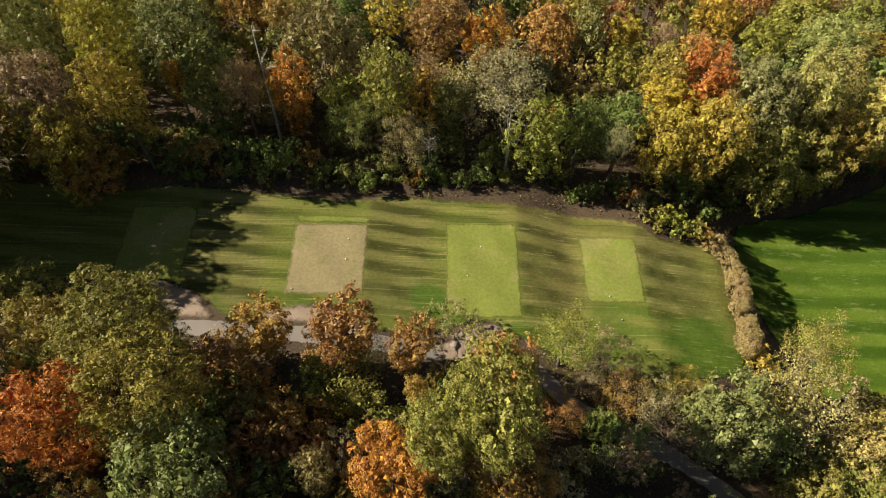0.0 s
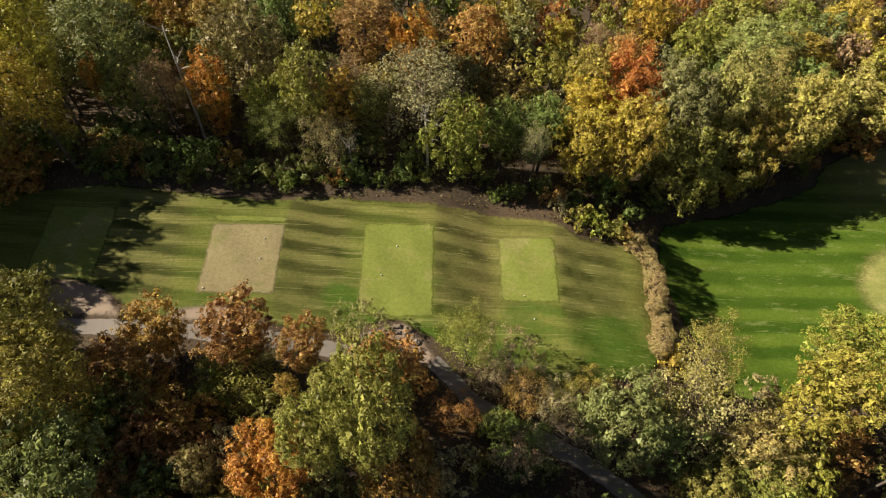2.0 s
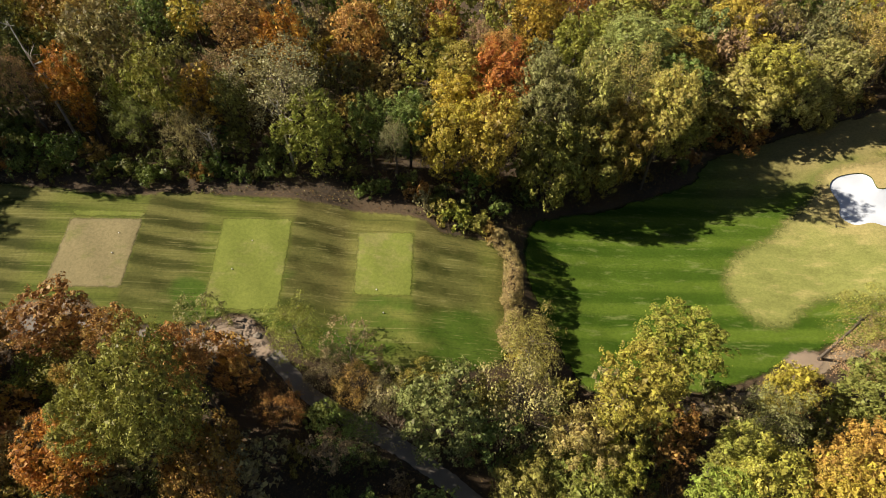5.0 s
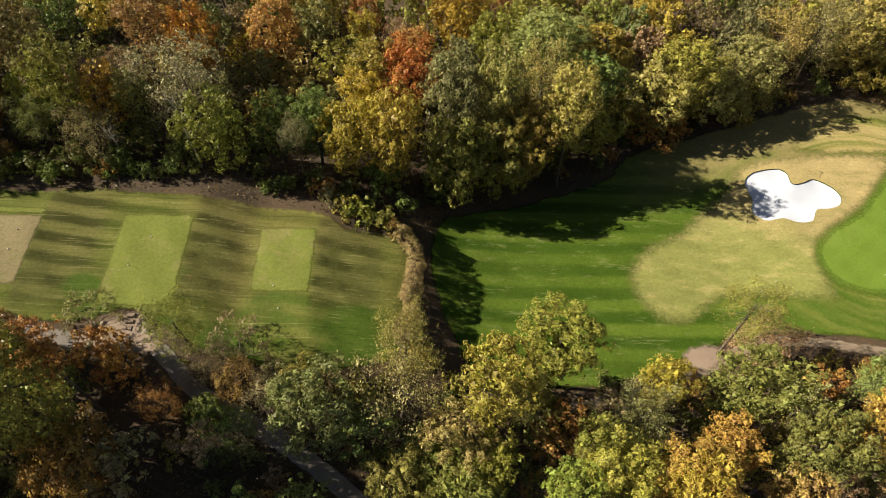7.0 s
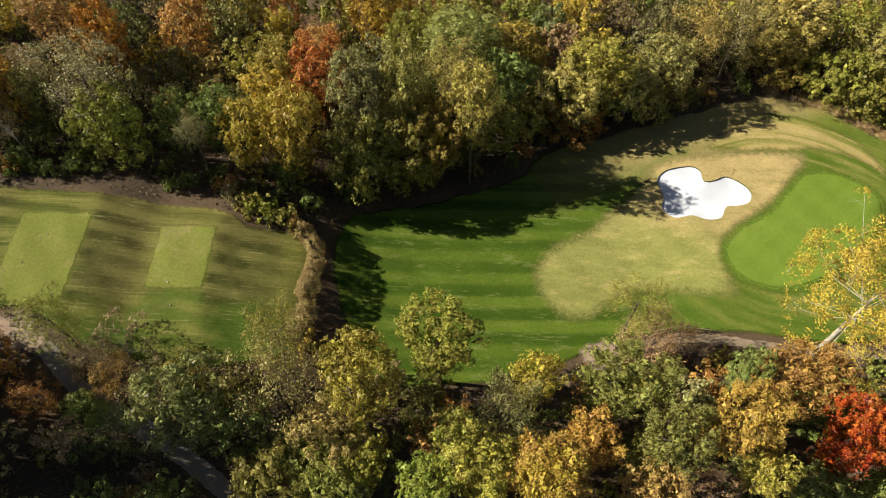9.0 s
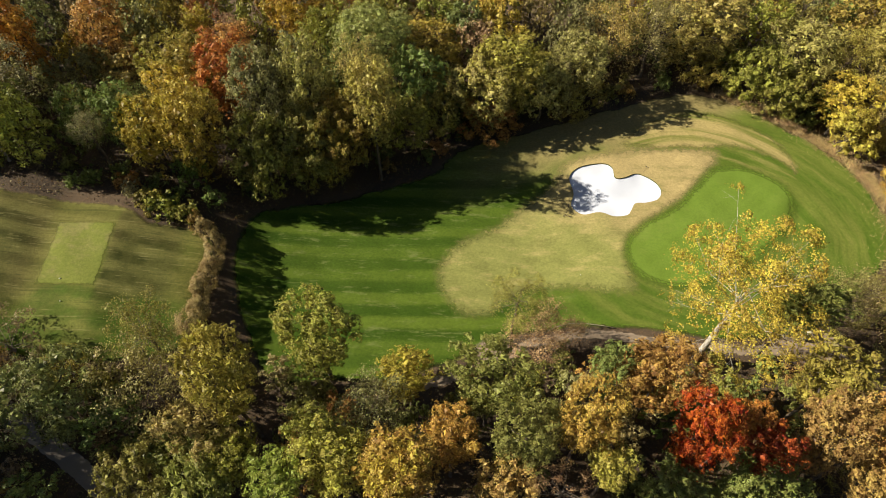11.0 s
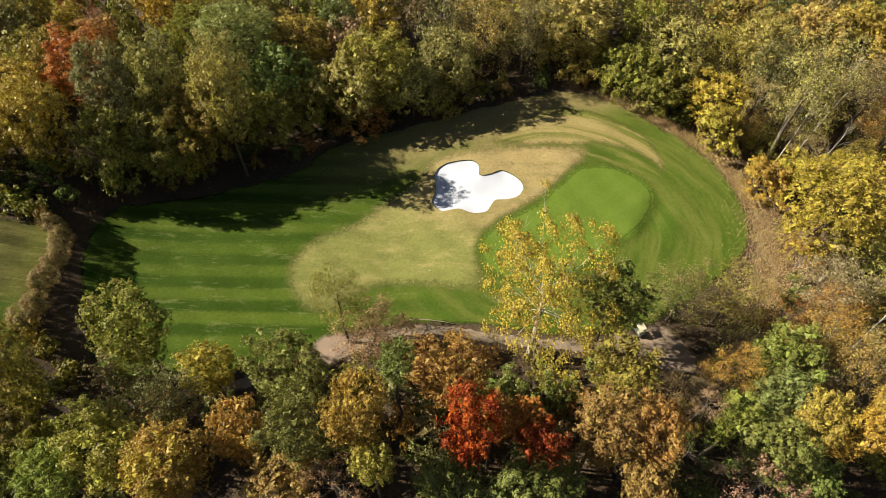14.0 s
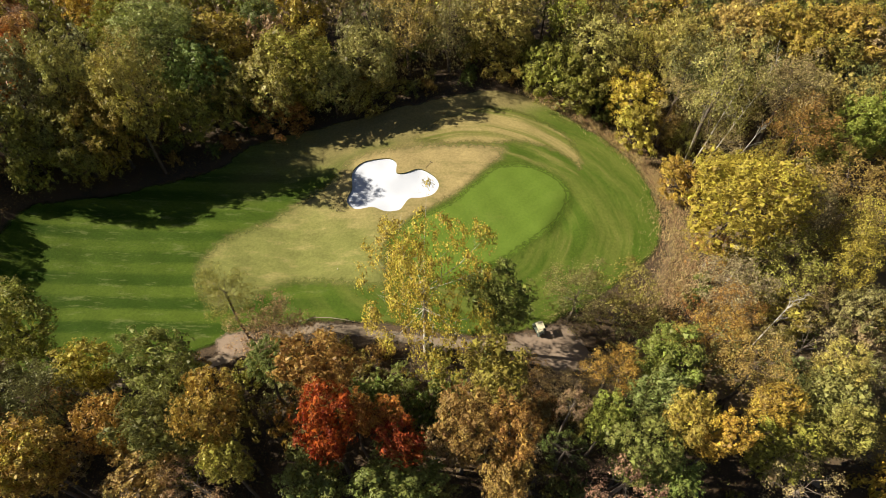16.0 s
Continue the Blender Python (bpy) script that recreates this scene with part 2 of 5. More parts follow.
def bark_material(name, dark, light):
    m, nt, p = material(name)
    n = fuzz(nt, coords(nt, 1, 1, 0.35), 3.0, 6, 0.7)
    nt.links.new(mix(nt, step(nt, n, 0.35, 0.65), dark, light), p.inputs["Base Color"])
    p.inputs["Roughness"].default_value = 0.9
    bump(nt, p, n, 0.6, 0.05)
    return m


LITTER = litter_material()
ROUGH = turf("tee_rough_grass", tee_rough_colour)
TEE = turf("tee_turf", blotched((0.185, 0.222, 0.042), (0.25, 0.278, 0.062), (0.30, 0.285, 0.10), 0.5, 0.68, 5.1, 90, 0.5))
WORN = turf("worn_tee_turf", blotched((0.30, 0.25, 0.13), (0.37, 0.305, 0.165), (0.22, 0.225, 0.075), 0.5, 0.72))
SURROUND = turf("green_surround_grass", surround_colour)
APPROACH = turf("approach_turf", approach_colour((0.25, 0.26, 0.078), (0.40, 0.315, 0.145), 106.0, 130.0))
DRY = turf("dry_shoulder_turf", shoulder_colour)
FRINGE = turf("fringe_turf", blotched((0.105, 0.172, 0.02), (0.13, 0.2, 0.028), (0.15, 0.19, 0.035), 0.5, 0.75))
GREEN = turf("putting_turf", blotched((0.125, 0.20, 0.024), (0.155, 0.235, 0.034), (0.18, 0.24, 0.045), 0.55, 0.8, 3.2, -38, 0.5), grain=0.35)
SAND = sand_material("bunker_sand", (0.64, 0.68, 0.78), 0.09)
DIRT = feather(sand_material("sandy_dirt", (0.38, 0.285, 0.21), 0.4, 0.8), 0.1, 0.9, 1.3)
PATH = feather(sand_material("path_asphalt", (0.27, 0.235, 0.205), 0.35, 0.3), 0.1, 0.5, 0.6)
TRACK = feather(sand_material("tan_gravel_track", (0.33, 0.255, 0.18), 0.45, 0.5), 0.1, 0.9, 1.2)
WEEDS = feather(sand_material("dry_weeds_soil", (0.27, 0.2, 0.12), 0.4, 0.8), 0.1, 0.9, 1.3)
LEAF = leaf_material("leaves")
FAR_LEAF = leaf_material("far_leaves", attribute="tint")
BARK = bark_material("grey_brown_bark", (0.06, 0.045, 0.035), (0.15, 0.12, 0.095))
PALE = bark_material("pale_mottled_bark", (0.27, 0.24, 0.19), (0.56, 0.53, 0.46))
TWIG = bark_material("twig_bark", (0.13, 0.10, 0.08), (0.27, 0.22, 0.18))
STONE = plain("weathered_stone", (0.30, 0.25, 0.20), 0.9)
TIMBER = plain("weathered_timber", (0.24, 0.18, 0.13), 0.8)
WHITE = plain("white_paint", (0.8, 0.8, 0.78), 0.5, vary=0.05)
CREAM = plain("cream_plastic", (0.70, 0.65, 0.46), 0.75, vary=0.06)
BLACK = plain("black_rubber", (0.025, 0.025, 0.025), 0.8)
STEEL = plain("steel", (0.5, 0.5, 0.5), 0.35, 1.0, 0.1)
BLUE = plain("cart_body_paint", (0.16, 0.2, 0.17), 0.35, vary=0.1)


# ---- land ----
KNOTS_X = (-400, -120, -60, -24, -10.9, -6.5, 0.0, 11.2, 15.2, 19.0, 20.5, 29.7, 31.7, 34.0, 42.0, 47.0, 52.0, 60.0, 95.0, 108.0, 125.0, 140.0, 157.0, 180.0, 300.0, 600.0)
KNOTS_Z = (9.0, 7.0, 6.0, 5.5, 5.4, 4.8, 4.25, 4.2, 3.2, 2.0, 1.85, 1.75, 1.2, 0.55, -1.3, -3.6, -5.3, -6.3, -6.6, -5.2, -5.0, -5.6, -6.8, -6.5, -5.0, -4.0)


def ground_z(x, y):
    """Height of the land: a tee hill in the west, falling in terraces to a flat valley in the east."""
    x, y = np.asarray(x, float), np.asarray(y, float)
    z = sum(np.interp(x + d, KNOTS_X, KNOTS_Z) for d in (-0.9, -0.45, 0, 0.45, 0.9)) / 5
    z = z + 0.03 * (np.clip(y, 35, 75) - 56) * np.clip((75 - x) / 30, 0.3, 1)
    low = np.interp(x, (-200, -60, -10, 10, 30, 80), (4.0, 3.0, 0.0, -3.0, -5.5, -6.0))
    back = np.clip((y - 64) / 20, 0, 1)
    back = back * back * (3 - 2 * back) * np.clip((75 - x) / 30, 0, 1)
    z = z * (1 - back) + low * back
    z = z + 0.10 * np.sin(x * 0.31 + 1.3 * np.sin(y * 0.17)) * np.sin(y * 0.27 + 0.7) + 0.06 * np.sin(x * 0.9 + y * 0.6)
    # the green's eastern bank drops into a shallow swale
    z = z - 0.85 * np.exp(-((x - 139.6 + 0.35 * (63 - y)) / 2.2) ** 2 - ((y - 63.5) / 4.2) ** 2)
    return z


def part(name, bm, mat, parent=None, label="", smooth=False):
    """Links a bmesh (or mesh) as one object, under parent if given."""
    if isinstance(bm, bmesh.types.BMesh):
        me = bpy.data.meshes.new(name)
        bm.to_mesh(me)
        bm.free()
    else:
        me = bm
    if mat and not me.materials:
        me.materials.append(mat)
    if smooth:
        me.shade_smooth()
    ob = new(name, me)
    ob.parent = parent
    return tagged(ob, label)


def rounded(points, steps=6):
    """A closed smooth outline through the corner points of a plan."""
    out, n = [], len(points)
    for i in range(n):
        a, b, c, d = (Vector(points[(i + k) % n]) for k in (-1, 0, 1, 2))
        for s in range(steps):
            t = s / steps
            out.append(0.5 * ((2 * b) + (c - a) * t + (2 * a - 5 * b + 4 * c - d) * t * t + (3 * b - a - 3 * c + d) * t ** 3))
    return out


def ragged(outline, amount, seed):
    return [p + Vector((noise.noise((p.x * 0.9, p.y * 0.9, seed)), noise.noise((p.x * 0.9, p.y * 0.9, seed + 7)))) * amount for p in outline]


def dense(outline, gap):
    out = []
    for a, b in zip(outline, outline[1:] + outline[:1]):
        k = max(1, int((b - a).length / gap))
        out += [a.lerp(b, i / k) for i in range(k)]
    return out


def inside(x, y, outline):
    hit = False
    for a, b in zip(outline, outline[1:] + outline[:1]):
        if (a[1] > y) != (b[1] > y) and x < (b[0] - a[0]) * (y - a[1]) / (b[1] - a[1]) + a[0]:
            hit = not hit
    return hit


def draped(name, outline, lift, mat, grid=1.5, dip=None, label="", category="", skirt=0.5, hole=None, fade=0.0):
    """A patch of ground that follows the land, lifted by a few centimetres, with its rim turned down."""
    from mathutils import geometry
    xs, ys = [p.x for p in outline], [p.y for p in outline]
    inner = [Vector((x, y)) for x in np.arange(min(xs) + grid / 2, max(xs), grid) for y in np.arange(min(ys) + grid / 2, max(ys), grid) if inside(x, y, outline)]
    n = len(outline)
    cut = list(hole or [])
    if cut:
        inner = [p for p in inner if not inside(p.x, p.y, cut)]
    m = len(cut)
    verts, _, faces, orig, _, _ = geometry.delaunay_2d_cdt(list(outline) + cut + inner, [(n + k, n + (k + 1) % m) for k in range(m)], [list(range(n))], 1, 1e-4)
    if cut:
        faces = [f for f in faces if not inside(sum(verts[i].x for i in f) / len(f), sum(verts[i].y for i in f) / len(f), cut)]
    zs = ground_z([v.x for v in verts], [v.y for v in verts])
    edge = np.array([(p.x, p.y) for p in outline])
    near = np.array([np.sqrt(((edge - (v.x, v.y)) ** 2).sum(1).min()) for v in verts])
    rise = np.where(near < 1.0, np.minimum(lift, 0.035 + lift * 0.35) * (1 - near) + lift * near, lift) if fade else np.full(len(verts), lift)
    co = [(v.x, v.y, z + r + (dip(v.x, v.y) if dip else 0)) for v, z, r in zip(verts, zs, rise)]
    fs = [tuple(f) for f in faces]
    rim = [next(i for i, o in enumerate(orig) if k in o) for k in range(n)]
    base = len(co)
    co += [co[i] for i in rim]
    co += [(co[i][0], co[i][1], float(ground_z(co[i][0], co[i][1])) - skirt) for i in rim]
    fs += [(base + k, base + n + k, base + n + (k + 1) % n, base + (k + 1) % n) for k in range(n)]
    if cut:
        lip = [next(i for i, o in enumerate(orig) if n + k in o) for k in range(m)]
        base = len(co)
        co += [co[i] for i in lip]
        co += [(co[i][0], co[i][1], co[i][2] - 0.7) for i in lip]
        fs += [(base + k, base + (k + 1) % m, base + m + (k + 1) % m, base + m + k) for k in range(m)]
    me = bpy.data.meshes.new(name)
    me.from_pydata(co, [], fs)
    me.shade_smooth()
    bm = bmesh.new()
    bm.from_mesh(me)
    for f in bm.faces:
        if f.normal.z < -0.01:
            f.normal_flip()
    bm.to_mesh(me)
    bm.free()
    if fade:
        pts = np.array(co)[:, :2]
        near = np.array([np.sqrt(((edge - p) ** 2).sum(1).min()) for p in pts])
        me.attributes.new("inward", "FLOAT", "POINT").data.foreach_set("value", np.minimum(near / fade, 1.5).astype(np.float32))
    me.materials.append(mat)
    return tagged(new(name, me), label, category, kind="structure")


def V2(points):
    return [Vector(p) for p in points]


TEE_ROUGH = dense(ragged(rounded([(-80, 63), (-50.4, 62.4), (-36.8, 63.4), (-15.8, 61.1), (-5.6, 62.2), (11.8, 61.5), (28.7, 60.2), (34, 57.8), (43.2, 56.6), (43.6, 48), (42.6, 37.5), (31.6, 33.6), (24, 33.8), (16.4, 35.7), (10.3, 38.5), (5.1, 41.2), (-1.5, 39.0), (-10.2, 39.6), (-16.2, 42.6), (-22.9, 40.9), (-29, 40.8), (-35.2, 45), (-42.6, 46.4), (-54.4, 46), (-80, 46)]), 0.5, 3), 1.0)
EAST_ROUGH = dense(ragged(rounded([(46.5, 52), (48.5, 63.7), (63.5, 68.9), (77, 74.4), (82.9, 80.6), (96.7, 85.7), (111, 90), (124.7, 94.2), (134.7, 93.4), (146.3, 85.1), (153.7, 77), (156.8, 66.9), (154.8, 58), (146.6, 50), (137, 43.5), (125.4, 40.4), (110.4, 42.0), (98.6, 42.8), (88.1, 40.6), (79.7, 36.8), (73.3, 34.8), (62.7, 34), (54.6, 34), (50.2, 40.8)]), 0.5, 9), 1.0)
APPROACH_LINE = dense(ragged(rounded([(87.6, 63.4), (82.8, 61.1), (79.3, 57.6), (77.3, 53.1), (79.1, 47.3), (82.9, 44.1), (87.7, 44.5), (93.3, 48.4), (99.6, 48.7), (107.4, 47.6), (111.5, 48.6), (111.4, 53.6), (111.8, 58), (115.9, 62.1), (123.9, 68.3), (130.2, 75.7), (130.6, 80), (122, 81.0), (112.1, 80.4), (101.7, 77.8), (97.4, 72), (91.4, 66.9)]), 0.35, 15), 0.8)
GREEN_LINE = rounded([(128.5, 74.5), (134.2, 74.9), (138.9, 72.5), (140.9, 68.4), (138.8, 63.2), (134.7, 59), (128, 53.7), (121, 50.3), (114.8, 50.2), (110.4, 53.2), (109.9, 58), (113.4, 62.1), (119.6, 65.7), (124.2, 70.5)])
BUNKER_LINE = rounded([(102.3, 73.1), (104.1, 75.2), (108.3, 76), (110.1, 75), (110.3, 72.6), (112, 72.6), (114.1, 73.5), (115.8, 72.9), (117.4, 71.4), (117.9, 69.5), (116.9, 67.6), (114.9, 66.9), (112.9, 66.7), (111.9, 65.2), (111.1, 64.2), (108.8, 64), (106.5, 64.9), (103.6, 64.6), (101.9, 66.6), (102.6, 69.3)], 5)
DRY_LINE = dense(ragged(rounded([(112, 80), (118, 86.5), (127, 90.3), (135, 88.6), (141.5, 84), (144.5, 78), (143.5, 73.5), (140.6, 76.5), (136.5, 79), (131, 79.6), (127, 79)]), 0.5, 21), 0.7)


def scaled(outline, d):
    """The outline moved outwards by d metres."""
    out, n = [], len(outline)
    area = sum(a.x * b.y - b.x * a.y for a, b in zip(outline, outline[1:] + outline[:1]))
    for i, p in enumerate(outline):
        t = outline[(i + 1) % n] - outline[i - 1]
        t = Vector((t.y, -t.x)).normalized() * (d if area > 0 else -d)
        out.append(p + t)
    return out


def land():
    """One sheet of woodland floor out to the horizon, fine near the course."""
    xs = np.concatenate([np.linspace(-2000, -150, 12), np.linspace(-140, 260, 201), np.linspace(270, 2000, 12)])
    ys = np.concatenate([np.linspace(-1500, -30, 10), np.linspace(-24, 200, 113), np.linspace(210, 2500, 12)])
    X, Y = np.meshgrid(xs, ys)
    Z = ground_z(X, Y)
    # hollow under the sand so that the bunker floor lies below the turf
    co = np.stack([X, Y, Z], -1).reshape(-1, 3)
    hollow = np.array([110 - 13 < x < 110 + 13 and 60 < y < 80 and inside(x, y, scaled(BUNKER_LINE, 1.2)) for x, y, _ in co])
    co[hollow, 2] -= 1.2
    tees, east = scaled(TEE_ROUGH, -0.5), scaled(EAST_ROUGH, -0.5)
    under = np.array([-82 < x < 160 and 30 < y < 98 and (inside(x, y, tees) or inside(x, y, east)) for x, y, _ in co])
    co[under, 2] -= 0.35
    nx = len(xs)
    fs = [(j * nx + i, j * nx + i + 1, (j + 1) * nx + i + 1, (j + 1) * nx + i) for j in range(len(ys) - 1) for i in range(nx - 1)]
    me = bpy.data.meshes.new("ground")
    me.from_pydata(co.tolist(), [], fs)
    me.shade_smooth()
    me.materials.append(LITTER)
    tagged(new("ground", me), "brown leaf-littered woodland floor round the golf hole", "ground", kind="structure")


land()


draped("rough_1", TEE_ROUGH, 0.05, ROUGH, 0.65, fade=0.9, label="mown rough with dry streaks round the tee boxes", category="grass")
draped("rough_2", EAST_ROUGH, 0.05, SURROUND, 1.0, fade=1.1, hole=BUNKER_LINE, label="striped green fairway and rough round the putting green", category="grass")
draped("approach", APPROACH_LINE, 0.08, APPROACH, 0.7, fade=3.2, hole=BUNKER_LINE, label="dry tan and yellow-green approach turf round the bunker", category="grass")
draped("shoulder", DRY_LINE, 0.09, DRY, 0.6, fade=2.0, label="sun-dried turf with tan mower arcs behind the green", category="grass")
draped("fringe", scaled(GREEN_LINE, 1.5), 0.12, FRINGE, 0.6, fade=2.6, label="darker green fringe of longer turf round the putting green", category="grass")
draped("putting_green", GREEN_LINE, 0.15, GREEN, 0.7, fade=1.2, label="bright smooth putting green with diagonal mowing bands", category="putting green")


def tee(name, x0, y0, x1, y1, mat, label):
    outline = ragged(dense(V2([(x0 - 0.4, y0 - 0.4), (x1 + 0.4, y0 - 0.4), (x1 + 0.4, y1 + 0.4), (x0 - 0.4, y1 + 0.4)]), 0.5), 0.1, x0)
    draped(name, outline, 0.11, mat, 0.6, fade=0.7, label=label, category="tee box")


tee("tee_1", -46.0, 46.5, -36.6, 58.9, TEE, "pale mown tee box partly in tree shade")
tee("tee_2", -21.5, 44.7, -11.2, 56.2, WORN, "worn sandy-tan tee box with thin turf")
tee("tee_3", -21.4, 56.8, -11.1, 57.7, TEE, "narrow green back strip of the worn tee box")
tee("tee_4", 0.6, 42.0, 10.8, 57.3, TEE, "pale yellow-green mown tee box with two mower bands")
tee("tee_5", 20.8, 45.8, 29.0, 56.7, TEE, "pale yellow-green mown forward tee box")


def bunker():
    def bowl(x, y):
        d = min((Vector((x, y)) - p).length for p in BUNKER_LINE)
        return -0.16 - 0.5 * min(1.0, d / 2.5) ** 0.7
    draped("bunker_sand", scaled(BUNKER_LINE, 0.03), 0.05, SAND, 0.8, dip=bowl, label="clover-shaped bunker of clean white sand", category="bunker")


bunker()


def ribbon(name, points, width, lift, mat, label, category):
    """A path of even width along a smooth line."""
    pts = V2(points)
    line = []
    for i in range(len(pts) - 1):
        a, b, c, d = pts[max(i - 1, 0)], pts[i], pts[i + 1], pts[min(i + 2, len(pts) - 1)]
        for s in range(8):
            t = s / 8
            line.append(0.5 * ((2 * b) + (c - a) * t + (2 * a - 5 * b + 4 * c - d) * t * t + (3 * b - a - 3 * c + d) * t ** 3))
    line.append(pts[-1])
    left, right = [], []
    for i, p in enumerate(line):
        t = (line[min(i + 1, len(line) - 1)] - line[max(i - 1, 0)]).normalized()
        n = Vector((-t.y, t.x)) * width / 2
        left.append(p + n)
        right.append(p - n)
    return draped(name, ragged(dense(left + right[::-1], 0.8), 0.15, len(points)), lift, mat, 0.6, fade=0.5, label=label, category=category)


ribbon("path_1", [(-90, 39.5), (-58.5, 39.3), (-47.3, 39.4), (-33.9, 39.2), (-18.9, 38.6), (-6, 37.2), (0, 36.4)], 2.5, 0.09, PATH, "grey asphalt cart path below the tee boxes", "cart path")
ribbon("path_2", [(11, 35.5), (13, 33.6), (16, 30.7), (21.1, 27.9), (28.3, 24), (36.3, 18.9), (44, 12), (50, 2)], 2.5, 0.10, PATH, "shaded asphalt cart path running down through the trees", "cart path")
ribbon("path_3", [(60, 30), (75, 33.4), (85, 36.4), (93.3, 40.6), (101, 42.0), (107.5, 41), (115.3, 39.7), (124, 39), (133, 38.6), (142, 35.5), (155, 28), (170, 20)], 1.9, 0.08, TRACK, "pale tan gravel track along the trees beside the fairway", "cart path")
draped("bare_ground_1", ragged(dense(rounded(V2([(-3, 36), (0.0, 38.4), (3.4, 40.3), (5.1, 41.2), (7.6, 41.0), (9.3, 39), (12, 36), (13.4, 34), (9, 34.4), (2, 35)])), 0.6), 0.3, 2), 0.08, DIRT, 0.7, fade=1.3, label="bare pinkish sandy ground beside the tee steps", category="bare ground")
draped("bare_ground_2", ragged(dense(rounded(V2([(129, 41.2), (131.1, 36.6), (136.8, 34), (142, 36), (140, 41), (136.3, 43.3), (133, 41.6)])), 0.6), 0.4, 4), 0.10, DIRT, 0.7, fade=1.3, label="bare sandy ground where the golf cart is parked", category="bare ground")
draped("bare_ground_3", ragged(dense(rounded(V2([(84, 39.5), (86, 37), (89, 37.4), (91, 40), (89.5, 42), (86, 41.6)])), 0.6), 0.4, 6), 0.10, DIRT, 0.7, fade=1.3, label="bare tan dirt at the fairway edge under the trees", category="bare ground")
draped("bare_ground_4", ragged(dense(rounded(V2([(-43, 45.2), (-38, 46.4), (-33.3, 44.2), (-31, 40.5), (-38, 40.6), (-45, 41)])), 0.6), 0.4, 8), 0.09, DIRT, 0.7, fade=1.3, label="bare earth slope between tee and cart path", category="bare ground")
draped("bare_ground_5", ragged(dense(rounded(V2([(-24, 42.3), (-19, 43.2), (-16.5, 42.6), (-15.5, 40.2), (-20, 39.9), (-25, 40.2)])), 0.6), 0.3, 12), 0.075, DIRT, 0.7, fade=1.3, label="bare tan earth bank above the cart path", category="bare ground")
draped("weed_strip", ragged(dense(rounded(V2([(134, 95.5), (146.5, 88), (156.5, 78), (161, 67), (161, 56), (157, 47), (151, 48), (155, 57.5), (157, 67), (153.5, 77.4), (146, 85.6), (135, 93.6)])), 0.8), 0.8, 31), 0.04, WEEDS, 0.9, fade=1.6, label="reddish-brown dry weeds along the eastern wood edge", category="weeds")


draped("weed_patch", ragged(dense(rounded(V2([(134, 35), (150, 27), (188, 24), (194, 62), (176, 66), (162.5, 63), (160, 50), (150, 43)])), 1.2), 1.0, 37), 0.03, WEEDS, 1.4, fade=2.5, label="dry tan grass and weeds under the eastern shrubs", category="weeds")


# ---- trees ----
def tube(bm, points, radii, sides=6):
    """A tapered tube along a line of points."""
    rings = []
    for i, p in enumerate(points):
        d = (Vector(points[min(i + 1, len(points) - 1)]) - Vector(points[max(i - 1, 0)])).normalized()
        a = d.orthogonal().normalized()
        b = d.cross(a)
        rings.append([bm.verts.new(Vector(p) + (a * math.cos(k * 2 * math.pi / sides) + b * math.sin(k * 2 * math.pi / sides)) * radii[i]) for k in range(sides)])
    for r, s in zip(rings, rings[1:]):
        for k in range(sides):
            bm.faces.new((r[k], r[(k + 1) % sides], s[(k + 1) % sides], s[k]))
    bm.faces.new(rings[-1])


